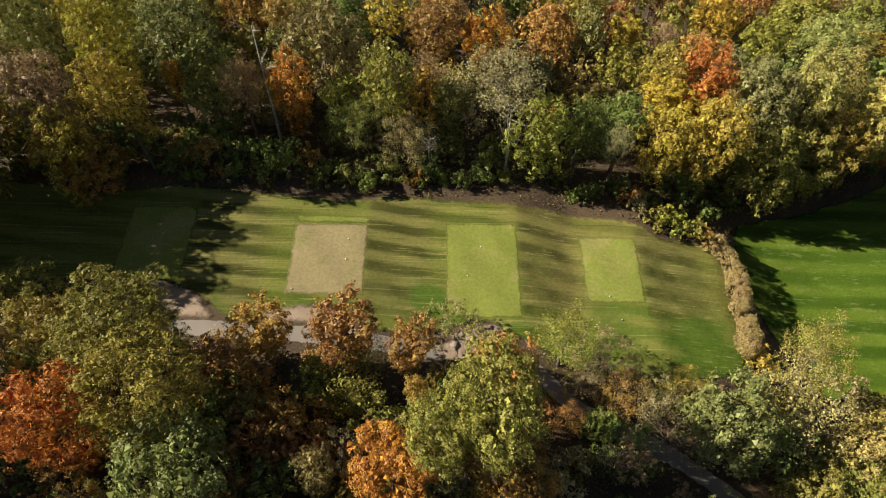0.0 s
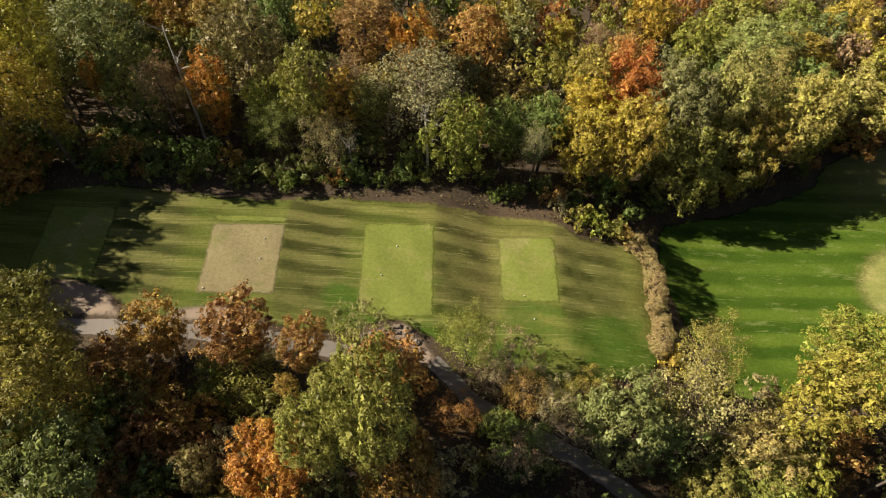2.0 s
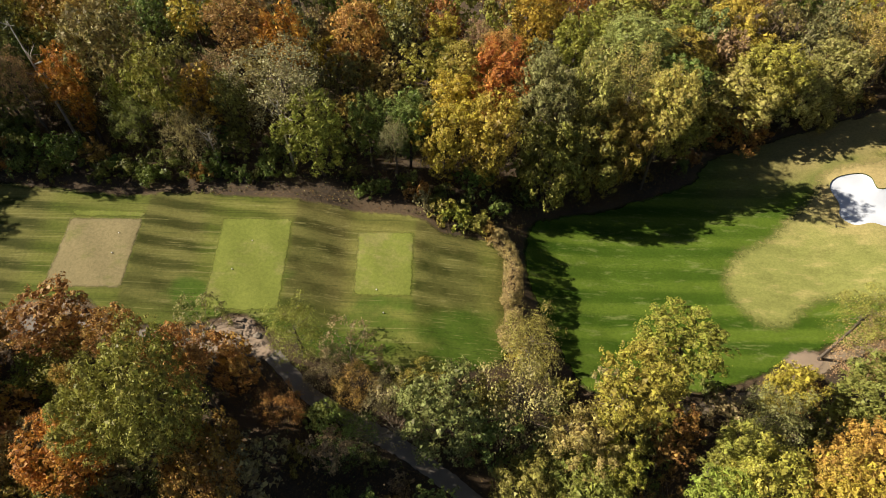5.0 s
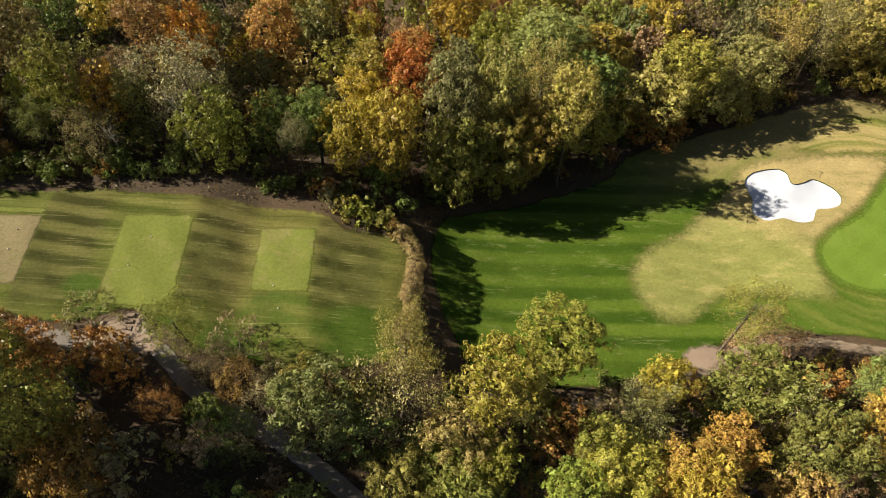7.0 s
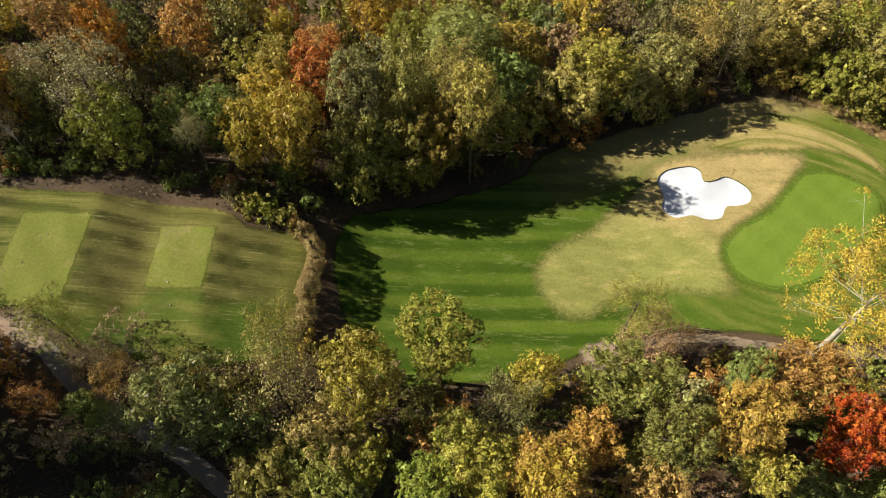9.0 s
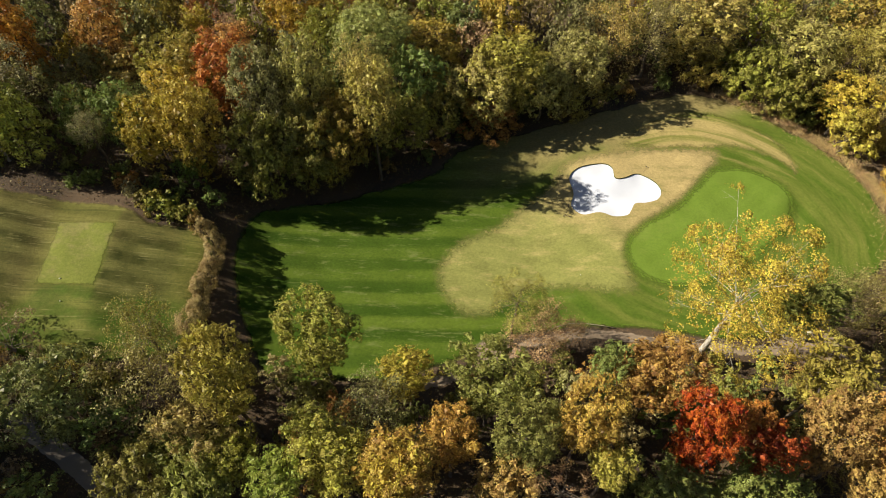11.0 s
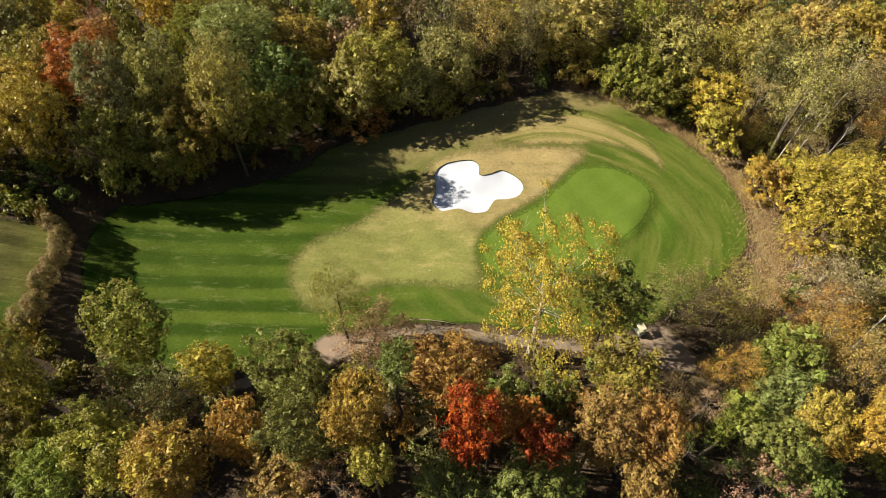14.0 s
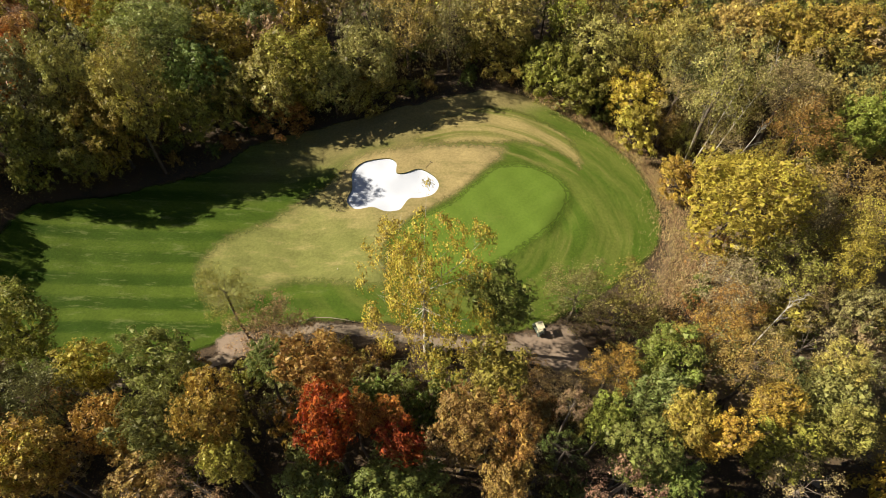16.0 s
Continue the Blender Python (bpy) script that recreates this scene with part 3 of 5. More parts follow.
def leaf_mesh(name, lobes, count, size, rng, fill=0.25, tuft=0.5, core=0.0):
    """Small leaf sprays gathered in tufts over the lobes of a crown; core: broad inner sprays for each outer one."""
    lobes = np.array(lobes)
    weight = lobes[:, 3] ** 2 * np.where(lobes[:, 2] < -0.5 * np.abs(lobes[:, :2]).max(), 0.5, 1.0)
    tufts = max(20, count // 24)
    pick = rng.choice(len(lobes), tufts * 3, p=weight / weight.sum())
    d = rng.normal(size=(tufts * 3, 3)) + lobes[pick, :3] / np.abs(lobes[:, :3]).max() * 0.8 + np.array([0, 0, 0.25])
    d /= np.linalg.norm(d, axis=1)[:, None]
    c = lobes[pick, :3] + d * (lobes[pick, 3] * rng.uniform(0.75, 1.05, tufts * 3))[:, None]
    deep = (np.linalg.norm(c[:, None] - lobes[None, :, :3], axis=2) / lobes[None, :, 3]).min(1) < 0.68
    keep = np.flatnonzero(~deep)[:tufts]
    c, d = c[keep], d[keep]
    at = rng.integers(len(c), size=count)
    off = rng.normal(size=(count, 3)) * tuft * rng.uniform(0.35, 0.75, count)[:, None]
    off -= d[at] * (np.einsum("ij,ij->i", off, d[at]) * 0.45)[:, None]
    loose = rng.random(count) < fill * 0.35
    off[loose] *= 2.2
    p = c[at] + off - np.array([0, 0, 0.5]) * (off ** 2).sum(1)[:, None]
    nrm = d[at] + off / tuft * 0.6 + rng.normal(size=(count, 3)) * 0.55 + np.array([0, 0, 0.15])
    nrm /= np.linalg.norm(nrm, axis=1)[:, None]
    a = np.cross(nrm, rng.normal(size=(count, 3)))
    a /= np.linalg.norm(a, axis=1)[:, None]
    b = np.cross(nrm, a)
    s = size * rng.uniform(0.6, 1.35, count)[:, None]
    v = np.stack([p - a * s * 0.55, p + a * s * 0.55, p + b * s * 1.05], 1).reshape(-1, 3)
    if core:
        k = int(count * core)
        pick = rng.choice(len(lobes), k, p=weight / weight.sum())
        d = rng.normal(size=(k, 3)) + np.array([0, 0, 0.15])
        d /= np.linalg.norm(d, axis=1)[:, None]
        p = lobes[pick, :3] * 0.97 + d * (lobes[pick, 3] * rng.uniform(0.3, 0.58, k))[:, None]
        nrm = d + rng.normal(size=(k, 3)) * 0.35
        nrm /= np.linalg.norm(nrm, axis=1)[:, None]
        a = np.cross(nrm, rng.normal(size=(k, 3)))
        a /= np.linalg.norm(a, axis=1)[:, None]
        b = np.cross(nrm, a)
        s = np.minimum(lobes[pick, 3] * rng.uniform(0.28, 0.5, k), 0.36)[:, None]
        v = np.concatenate([v, np.stack([p - a * s - b * s * 0.6, p + a * s - b * s * 0.6, p + b * s], 1).reshape(-1, 3)])
        count += k
    me = bpy.data.meshes.new(name)
    me.from_pydata(v.tolist(), [], np.arange(count * 3).reshape(-1, 3).tolist())
    me.materials.append(LEAF)
    return me


def crown_lobes(rng, r, n, low=-0.72, flat=1.0, spread=0.86):
    """Overlapping clumps that make up an uneven domed crown of radius r, reaching down to low radii below its middle."""
    out = []
    swell = rng.uniform(0, 50, 3)
    for i in range(n):
        u = low + (1.0 - low) * (i + rng.uniform(0, 1)) / n
        wide = math.sqrt(max(0.0, 1 - u * u)) if u > 0 else (math.sqrt(1 - (u / 0.95) ** 2) if low > -1 else 1.0 - 0.2 * abs(u) ** 1.3)
        t = i * 2.39996 + rng.normal() * 0.4
        d = Vector((wide * math.cos(t), wide * math.sin(t), u))
        k = r * spread * rng.uniform(0.84, 1.1) * (1 + 0.36 * noise.noise(d * 1.3 + Vector(swell)))
        out.append((k * d.x, k * d.y, r * spread * d.z * 0.98 * flat if u < 0 else k * d.z * 0.98 * flat, r * rng.uniform(0.14, 0.27)))
    for z in np.arange(0, low + 0.4, -0.6):
        out.append((0, 0, z * r * spread, 0.64 * r))
    return out


def limb_mesh(name, lobes, r, rng, mat, thick, twigs=0, sides=4):
    """Limbs from the fork to each lobe, with twigs fanning beyond."""
    bm = bmesh.new()
    fork = Vector((0, 0, -0.55 * r))
    low = fork
    for x, y, z, s in lobes:
        end = Vector((x, y, z)) * 1.12
        # limbs leave the trunk at different heights
        fork = low.lerp(Vector((0, 0, 0.2 * r)), rng.uniform(0, 0.8)) if z > -0.3 * r else low
        mid = fork.lerp(end, 0.5) + Vector(rng.normal(size=3)) * 0.08 * r
        mid.z -= 0.08 * r
        tube(bm, [fork, mid, end], [thick, thick * 0.6, thick * 0.22], sides)
        for _ in range(twigs):
            t = rng.uniform(0.3, 1.0)
            a = fork.lerp(mid, t * 2) if t < 0.5 else mid.lerp(end, t * 2 - 1)
            d = Vector(rng.normal(size=3)).normalized()
            d = (d + (end - fork).normalized() * 0.9 + Vector((0, 0, 0.35))).normalized()
            ln = s * rng.uniform(0.7, 1.5)
            b = a + d * ln * 0.5 + Vector(rng.normal(size=3)) * 0.06 * ln
            tube(bm, [a, b, a + d * ln + Vector(rng.normal(size=3)) * 0.12 * ln], [thick * 0.28, thick * 0.18, thick * 0.07], 3)
            for _ in range(3):
                e = (d + Vector(rng.normal(size=3)) * 0.6).normalized()
                tube(bm, [b, b + e * ln * rng.uniform(0.4, 0.8)], [thick * 0.14, thick * 0.05], 3)
    me = bpy.data.meshes.new(name)
    bm.to_mesh(me)
    bm.free()
    me.materials.append(mat)
    return me


RNG = np.random.default_rng(4)
CROWNS = {}


REACH = (-0.72, -1.35, -2.0, -2.9)   # how far crowns reach below their middle, in radii


def make_crowns():
    """The shared crown shapes: (kind, reach) -> list of (leaves, limbs or None, nominal radius)."""
    tufts = {"large": 0.36, "grand": 0.42, "far": 0.46}
    for kind, r, n, count, size, copies in (("large", 5.0, 76, 7600, 0.18, 3), ("medium", 3.8, 54, 4700, 0.17, 3), ("grand", 7.0, 100, 13500, 0.185, 2), ("under", 3.2, 30, 1700, 0.22, 3), ("small", 2.0, 16, 800, 0.26, 4), ("far", 4.6, 56, 2500, 0.28, 5)):
        for level, low in enumerate(REACH[:1] if kind in ("small", "under") else REACH[:2] if kind == "far" else REACH):
            more = 1 + 0.17 * level
            rows = []
            for i in range(copies):
                lobes = crown_lobes(RNG, r, int(n * (1 + 0.42 * level)), low)
                rows.append((leaf_mesh("crown", lobes, int(count * more), size, RNG, 0.3, tufts.get(kind, 0.32), 0.13), limb_mesh("bough", lobes[:n:8], r, RNG, BARK, 0.06 * math.sqrt(r), 0, 3) if kind in ("large", "medium", "grand") else None, r))
            CROWNS[kind, level] = rows
    for kind, r, n, count, mat, twigs in (("airy", 4.5, 46, 5600, TWIG, 2), ("sycamore", 9.0, 62, 24000, PALE, 3), ("bare", 4.0, 30, 2600, TWIG, 4)):
        for level, low in enumerate((-1.15,) if kind == "sycamore" else REACH[:2]):
            rows = []
            for i in range(2 if kind != "sycamore" else 1):
                lobes = crown_lobes(RNG, r, int(n * (1 + 0.3 * level)), low, 1.1)
                open_crown = kind == "sycamore"
                outer = [q for q in lobes if q[3] < 0.5 * r]
                small = [(x * (1.1 if open_crown else 1), y * (1.1 if open_crown else 1), z, q * (0.62 if open_crown else 1.0)) for x, y, z, q in outer]
                small += [(x * 0.55, y * 0.55, z * 0.6, q) for x, y, z, q in outer[::3]] if kind != "bare" else []
                rows.append((leaf_mesh("crown", small, int(count * (1 + 0.3 * level)), 0.17 if open_crown else 0.165, RNG, 1.2 if kind == "airy" else 0.6, 0.6 if kind == "airy" else 0.45), limb_mesh("bough", outer[::2 if kind == "bare" else 3], r, RNG, mat, 0.045 if kind != "sycamore" else 0.06, twigs), r))
            CROWNS[kind, level] = rows


make_crowns()
TINTS = {
    "green": (0.175, 0.178, 0.052), "dark_green": (0.13, 0.145, 0.038), "olive": (0.215, 0.18, 0.05), "yellow_green": (0.232, 0.213, 0.05),
    "yellow": (0.30, 0.25, 0.053), "gold": (0.325, 0.235, 0.052), "orange": (0.34, 0.16, 0.042), "brown": (0.27, 0.15, 0.055), "grey_brown": (0.265, 0.205, 0.105),
    "grey_green": (0.19, 0.175, 0.068), "pale_green": (0.262, 0.24, 0.082), "red": (0.235, 0.045, 0.02), "peach": (0.345, 0.2, 0.08), "rust": (0.37, 0.14, 0.05), "pink_brown": (0.29, 0.19, 0.115),
    "straw": (0.285, 0.225, 0.076), "amber": (0.285, 0.208, 0.052), "russet": (0.32, 0.175, 0.06), "moss": (0.175, 0.165, 0.045), "sage": (0.185, 0.195, 0.066)}
WORDS = {
    "green": "green", "dark_green": "dark green", "olive": "olive-brown", "yellow_green": "yellow-green", "yellow": "bright yellow", "gold": "golden", "orange": "orange",
    "brown": "russet-brown", "grey_brown": "grey-brown", "grey_green": "grey-green", "pale_green": "pale green", "red": "scarlet", "peach": "peach-orange", "rust": "red-orange", "pink_brown": "pinkish brown", "straw": "straw-yellow", "amber": "amber-gold", "russet": "orange-brown", "moss": "mossy green", "sage": "sage green"}
SHAPES = {"grand": "very large spreading tree with dense %s autumn leaves", "large": "large broad-crowned tree with dense %s autumn leaves", "medium": "round-crowned tree with dense %s autumn leaves", "under": "young understorey tree with %s leaves", "small": "low leafy shrub with %s leaves at the wood edge",
          "far": "woodland tree with %s leaves deep in the wood", "airy": "thin-crowned tree with sparse %s leaves and visible twigs", "sycamore": "tall tree with pale limbs and open %s leaves",
          "bare": "nearly bare tree of fine twigs with few %s leaves"}
PLACED = []


def tree(x, y, crown_z, r, kind, tint, tall=1.1, lean=(0.0, 0.0), group="trees beside the golf hole", i=None):
    """A tree: crown of radius r centred at crown_z, on a tapered trunk down to the land."""
    ground = float(ground_z(x - lean[0], y - lean[1]))
    tall = 1 + (tall - 1) * 0.8
    if tall > 1.2:
        # long crowns are domes that reach further down
        crown_z, tall = crown_z + r * (tall - 1.2), 1.2
    low = r * tall * (1.15 if kind == "small" else 1.0)
    crown_z = max(crown_z, ground + low * (0.5 if kind in ("small", "bare", "under") else 0.8))
    room = (crown_z - ground) / (r * tall)
    level = 3 if room > 2.7 else 2 if room > 1.95 else 1 if room > 1.3 else 0
    while (kind, level) not in CROWNS:
        level -= 1
    rows = CROWNS[kind, level]
    leaves, limbs, nominal = rows[(len(PLACED) if i is None else i) % len(rows)]
    name = "shrub" if kind == "small" else "young_tree" if kind == "under" else "tree"
    root = new(name)
    root.location = (x - lean[0], y - lean[1], ground)
    tagged(root, SHAPES[kind] % WORDS[tint], "shrub" if kind == "small" else "tree", group)
    top = Vector((lean[0], lean[1], crown_z - ground))
    thick = 0.035 * r + 0.10
    fork = top - Vector((0, 0, 0.55 * r * tall))
    fork.z = max(fork.z, 0.3)
    rng = np.random.default_rng(len(PLACED))
    bend = Vector((*rng.normal(size=2) * 0.25, 0))
    bm = bmesh.new()
    tube(bm, [(0, 0, -0.5), (0, 0, 0.4), fork * 0.5 + bend, fork, fork.lerp(top, 0.9)], [thick * 1.7, thick * 1.15, thick * 0.9, thick * 0.7, thick * 0.2], 7)
    bark = PALE if kind == "sycamore" else TWIG if kind == "bare" else BARK
    part("trunk", bm, bark, root, smooth=True)
    spin = rng.uniform(0, 360)
    k = r / nominal
    wide = rng.uniform(0.87, 1.15)
    tip = rng.normal(size=2) * 5
    for piece, what in ((limbs, "bough"), (leaves, "crown")):
        if piece:
            ob = part(what, piece, None, root)
            ob.matrix_basis = pose(*top, *tip, spin) @ Matrix.Diagonal((k * wide, k / wide, k * tall, 1))
            ob.color = (*[min(1, c * v) for c, v in zip(TINTS[tint], rng.uniform(0.9, 1.1, 3))], 1)
    PLACED.append((x, y, r))
    return root


tree(116.6, 37.5, 14.4, 9.6, "sycamore", "amber", tall=1.05)
tree(-46.0, 73.2, 27.2, 4.4, "large", "gold", tall=1.56)
tree(-44.4, 65.6, 22.5, 3.5, "medium", "amber", tall=1.67)
tree(-55.7, 67.3, 20.4, 4.3, "large", "pink_brown", tall=1.52)
tree(-52.8, 61.6, 16.0, 4.3, "medium", "amber", tall=1.19)
tree(-50.7, 61.4, 12.1, 4.5, "medium", "brown", tall=0.78)
tree(-43.8, 84.8, 17.3, 7.4, "grand", "green", tall=0.76)
tree(-35.7, 75.6, 16.1, 4.7, "large", "green", tall=1.37)
tree(-59.7, 78.6, 23.6, 4.5, "large", "green", tall=1.32)
tree(-39.6, 73.8, 18.1, 1.6, "medium", "orange", tall=1.94)
tree(-29.3, 72.1, 18.1, 2.9, "airy", "pink_brown", tall=1.76)
tree(-22.6, 73.0, 18.3, 3.6, "medium", "orange", tall=1.10)
tree(-18.3, 80.6, 16.5, 5.4, "large", "grey_green", tall=1.94)
tree(-27.5, 92.5, 14.1, 3.2, "medium", "straw", tall=1.85)
tree(-34.4, 93.7, 14.2, 4.2, "medium", "brown", tall=1.00)
tree(-18.1, 94.1, 14.1, 4.8, "far", "dark_green", tall=0.75)
tree(-9.7, 93.5, 15.7, 4.2, "far", "amber", tall=0.75)
tree(-8.2, 71.3, 19.5, 3.9, "medium", "olive", tall=1.50)
tree(-1.1, 90.4, 16.9, 4.6, "large", "peach", tall=0.75)
tree(-3.0, 79.2, 14.7, 3.4, "airy", "pink_brown", tall=0.75)
tree(-5.4, 68.2, 9.3, 3.8, "airy", "grey_brown", tall=1.94)
tree(0.8, 73.3, 13.5, 2.8, "medium", "green", tall=1.94)
tree(-13.3, 70.0, 13.1, 3.7, "airy", "green", tall=0.88)
tree(6.8, 87.4, 15.0, 4.3, "large", "orange", tall=1.18)
tree(18.2, 95.9, 9.5, 5.3, "large", "peach", tall=1.16)
tree(9.0, 74.3, 17.5, 6.6, "airy", "grey_brown", tall=0.75)
tree(14.4, 67.2, 13.4, 4.6, "medium", "yellow_green", tall=1.45)
tree(33.4, 99.6, 7.8, 3.2, "medium", "yellow", tall=0.75)
tree(30.8, 88.1, 8.8, 4.3, "far", "olive", tall=1.10)
tree(25.1, 96.5, 10.5, 4.4, "far", "grey_green", tall=0.91)
tree(39.8, 97.9, 7.0, 2.5, "airy", "pink_brown", tall=1.48)
tree(36.8, 84.1, 11.2, 4.5, "large", "amber", tall=0.91)
tree(43.1, 81.4, 12.3, 5.4, "large", "rust", tall=0.75)
tree(43.2, 90.2, 11.0, 3.7, "medium", "peach", tall=0.75)
tree(41.2, 68.6, 13.0, 4.8, "large", "amber", tall=1.12)
tree(35.6, 77.4, 11.7, 3.9, "medium", "gold", tall=0.78)
tree(34.1, 69.3, 9.5, 5.0, "large", "gold", tall=1.34)
tree(28.0, 72.3, 11.7, 3.8, "medium", "green", tall=1.00)
tree(25.9, 66.9, 11.3, 2.2, "airy", "grey_brown", tall=1.94)
tree(21.6, 72.3, 10.7, 3.5, "medium", "dark_green", tall=1.25)
tree(50.6, 103.7, 8.1, 5.2, "large", "gold", tall=0.80)
tree(58.1, 96.6, 8.2, 5.0, "large", "yellow_green", tall=0.88)
tree(49.7, 76.3, 12.9, 4.8, "large", "grey_green", tall=1.37)
tree(66.9, 92.5, 10.4, 6.7, "grand", "pale_green", tall=0.75)
tree(67.6, 104.8, 6.2, 5.7, "far", "yellow_green", tall=0.75)
tree(65.2, 82.5, 9.1, 5.0, "airy", "straw", tall=1.44)
tree(68.6, 72.8, 12.5, 4.4, "large", "straw", tall=1.94)
tree(57.9, 77.2, 13.9, 4.5, "large", "straw", tall=1.39)
tree(76.7, 95.9, 5.0, 6.7, "large", "amber", tall=0.75)
tree(74.0, 87.0, 5.6, 5.5, "large", "green", tall=1.00)
tree(79.5, 105.5, 6.6, 4.5, "far", "yellow_green", tall=0.75)
tree(67.5, 106.3, 6.6, 5.4, "far", "olive", tall=0.75)
tree(90.2, 104.5, 4.9, 6.0, "large", "amber", tall=1.00)
tree(86.2, 86.4, 3.9, 5.8, "large", "pale_green", tall=0.83)
tree(91.9, 89.1, 7.4, 6.0, "large", "yellow_green", tall=0.75)
tree(97.9, 88.4, 1.3, 5.3, "large", "pale_green", tall=1.17)
tree(104.6, 91.9, 5.3, 5.6, "grand", "pale_green", tall=1.07)
tree(105.0, 90.4, -1.7, 5.4, "medium", "olive", tall=0.91)
tree(88.1, 84.6, -3.1, 5.2, "medium", "brown", tall=0.75)
tree(111.5, 98.6, 6.5, 5.8, "airy", "straw", tall=1.00)
tree(119.5, 99.9, 5.9, 5.3, "airy", "grey_brown", tall=1.55)
tree(128.7, 100.1, 8.0, 6.0, "large", "straw", tall=0.94)
tree(139.7, 94.2, 0.1, 6.2, "large", "olive", tall=1.20)
tree(129.8, 100.7, -3.3, 6.2, "medium", "olive", tall=0.75)
tree(148.3, 96.6, 4.5, 6.8, "large", "straw", tall=0.75)
tree(144.1, 90.0, 1.2, 5.5, "medium", "olive", tall=0.75)
tree(155.4, 94.0, 4.0, 4.6, "airy", "olive", tall=1.46)
tree(160.3, 91.8, 9.7, 4.6, "large", "pale_green", tall=0.82)
tree(161.5, 87.8, 7.2, 4.4, "airy", "grey_green", tall=1.45)
tree(152.6, 84.9, 3.6, 4.7, "medium", "gold", tall=0.75)
tree(153.1, 79.9, -0.7, 4.2, "medium", "yellow", tall=1.23)
tree(158.8, 81.4, -1.2, 2.7, "airy", "brown", tall=1.67)
tree(158.7, 81.6, 3.6, 3.3, "bare", "grey_brown", tall=1.76)
tree(159.8, 70.0, -3.0, 4.5, "medium", "amber", tall=0.78)
tree(165.5, 73.1, -3.0, 3.4, "medium", "yellow", tall=1.00)
tree(163.7, 78.1, 13.5, 6.1, "airy", "straw", tall=1.09)
tree(176.3, 79.9, 9.8, 6.2, "airy", "grey_brown", tall=0.75)
tree(177.2, 73.0, 8.2, 5.0, "airy", "brown", tall=0.75)
tree(164.3, 57.5, 7.7, 8.1, "grand", "amber", tall=0.78)
tree(173.1, 58.2, 4.8, 5.7, "airy", "grey_brown", tall=1.00)
tree(188.0, 74.7, 4.7, 4.7, "large", "yellow_green", tall=1.59)
tree(185.0, 66.4, 2.1, 5.6, "airy", "brown", tall=0.75)
tree(181.1, 54.1, 3.9, 4.7, "airy", "amber", tall=1.21)
tree(182.8, 98.4, 6.6, 6.7, "large", "amber", tall=0.75)
tree(172.2, 98.2, 6.7, 6.4, "large", "straw", tall=0.75)
tree(194.8, 100.7, 4.4, 6.9, "large", "amber", tall=0.76)
tree(157.9, 101.6, 5.9, 5.7, "far", "olive", tall=0.75)
tree(172.0, 51.4, 0.9, 5.7, "airy", "straw", tall=0.75)
tree(180.0, 50.7, 1.3, 4.2, "airy", "gold", tall=1.49)
tree(170.2, 43.7, -2.8, 4.3, "medium", "amber", tall=0.75)
tree(162.8, 46.7, 0.2, 5.5, "airy", "grey_brown", tall=0.75)
tree(181.0, 43.5, -3.0, 4.2, "large", "grey_green", tall=1.53)
tree(170.9, 38.0, -2.5, 5.2, "bare", "grey_brown", tall=0.75)
tree(158.5, 30.7, 7.4, 4.5, "airy", "brown", tall=0.81)
tree(138.2, 43.7, 0.7, 4.3, "airy", "grey_green", tall=1.94)
tree(145.4, 43.8, 0.7, 5.0, "airy", "olive", tall=1.32)
tree(148.2, 32.1, 7.0, 4.6, "medium", "moss", tall=0.75)
tree(154.8, 36.1, 5.2, 4.1, "airy", "brown", tall=1.00)
tree(161.8, 43.7, -1.3, 4.1, "airy", "brown", tall=1.00)
tree(140.1, 30.0, 7.4, 3.2, "airy", "russet", tall=1.44)
tree(145.0, 26.5, 8.4, 3.3, "medium", "grey_green", tall=0.75)
tree(138.5, 23.1, 9.4, 2.7, "medium", "yellow_green", tall=1.31)
tree(134.0, 23.8, 10.5, 1.9, "bare", "pink_brown", tall=1.94)
tree(146.6, 22.1, 12.7, 3.1, "medium", "amber", tall=0.75)
tree(150.1, 20.2, 11.7, 2.6, "medium", "gold", tall=1.94)
tree(141.1, 19.2, 11.1, 3.8, "large", "moss", tall=0.75)
tree(144.8, 16.6, 8.4, 3.4, "medium", "green", tall=0.75)
tree(160.0, 26.0, 6.4, 3.0, "medium", "amber", tall=0.80)
tree(160.6, 21.2, 4.8, 4.1, "medium", "yellow_green", tall=0.75)
tree(167.5, 27.5, 5.6, 3.9, "medium", "grey_green", tall=0.87)
tree(170.3, 31.2, 5.9, 3.6, "medium", "straw", tall=0.75)
tree(167.4, 23.0, 5.4, 3.1, "medium", "olive", tall=1.89)
tree(139.6, 16.1, 8.9, 4.0, "bare", "pink_brown", tall=0.75)
tree(160.8, 16.5, 5.3, 4.3, "bare", "grey_brown", tall=0.75)
tree(63.6, 34.9, 9.7, 5.0, "large", "yellow_green", tall=0.75)
tree(75.4, 28.9, 9.6, 3.4, "medium", "yellow", tall=0.75)
tree(85.6, 28.1, 12.0, 4.6, "large", "green", tall=1.00)
tree(80.8, 21.1, 10.6, 3.5, "medium", "russet", tall=1.00)
tree(75.1, 16.4, 13.6, 4.3, "large", "amber", tall=0.75)
tree(88.7, 19.7, 13.5, 3.9, "large", "dark_green", tall=1.94)
tree(95.0, 20.4, 16.8, 3.5, "large", "amber", tall=1.94)
tree(96.8, 16.0, 15.6, 2.5, "medium", "amber", tall=1.39)
tree(86.3, 15.2, 10.4, 3.7, "medium", "straw", tall=0.75)
tree(92.5, 14.9, 10.4, 3.3, "bare", "pink_brown", tall=0.75)
tree(104.6, 27.0, 14.3, 4.5, "large", "brown", tall=1.00)
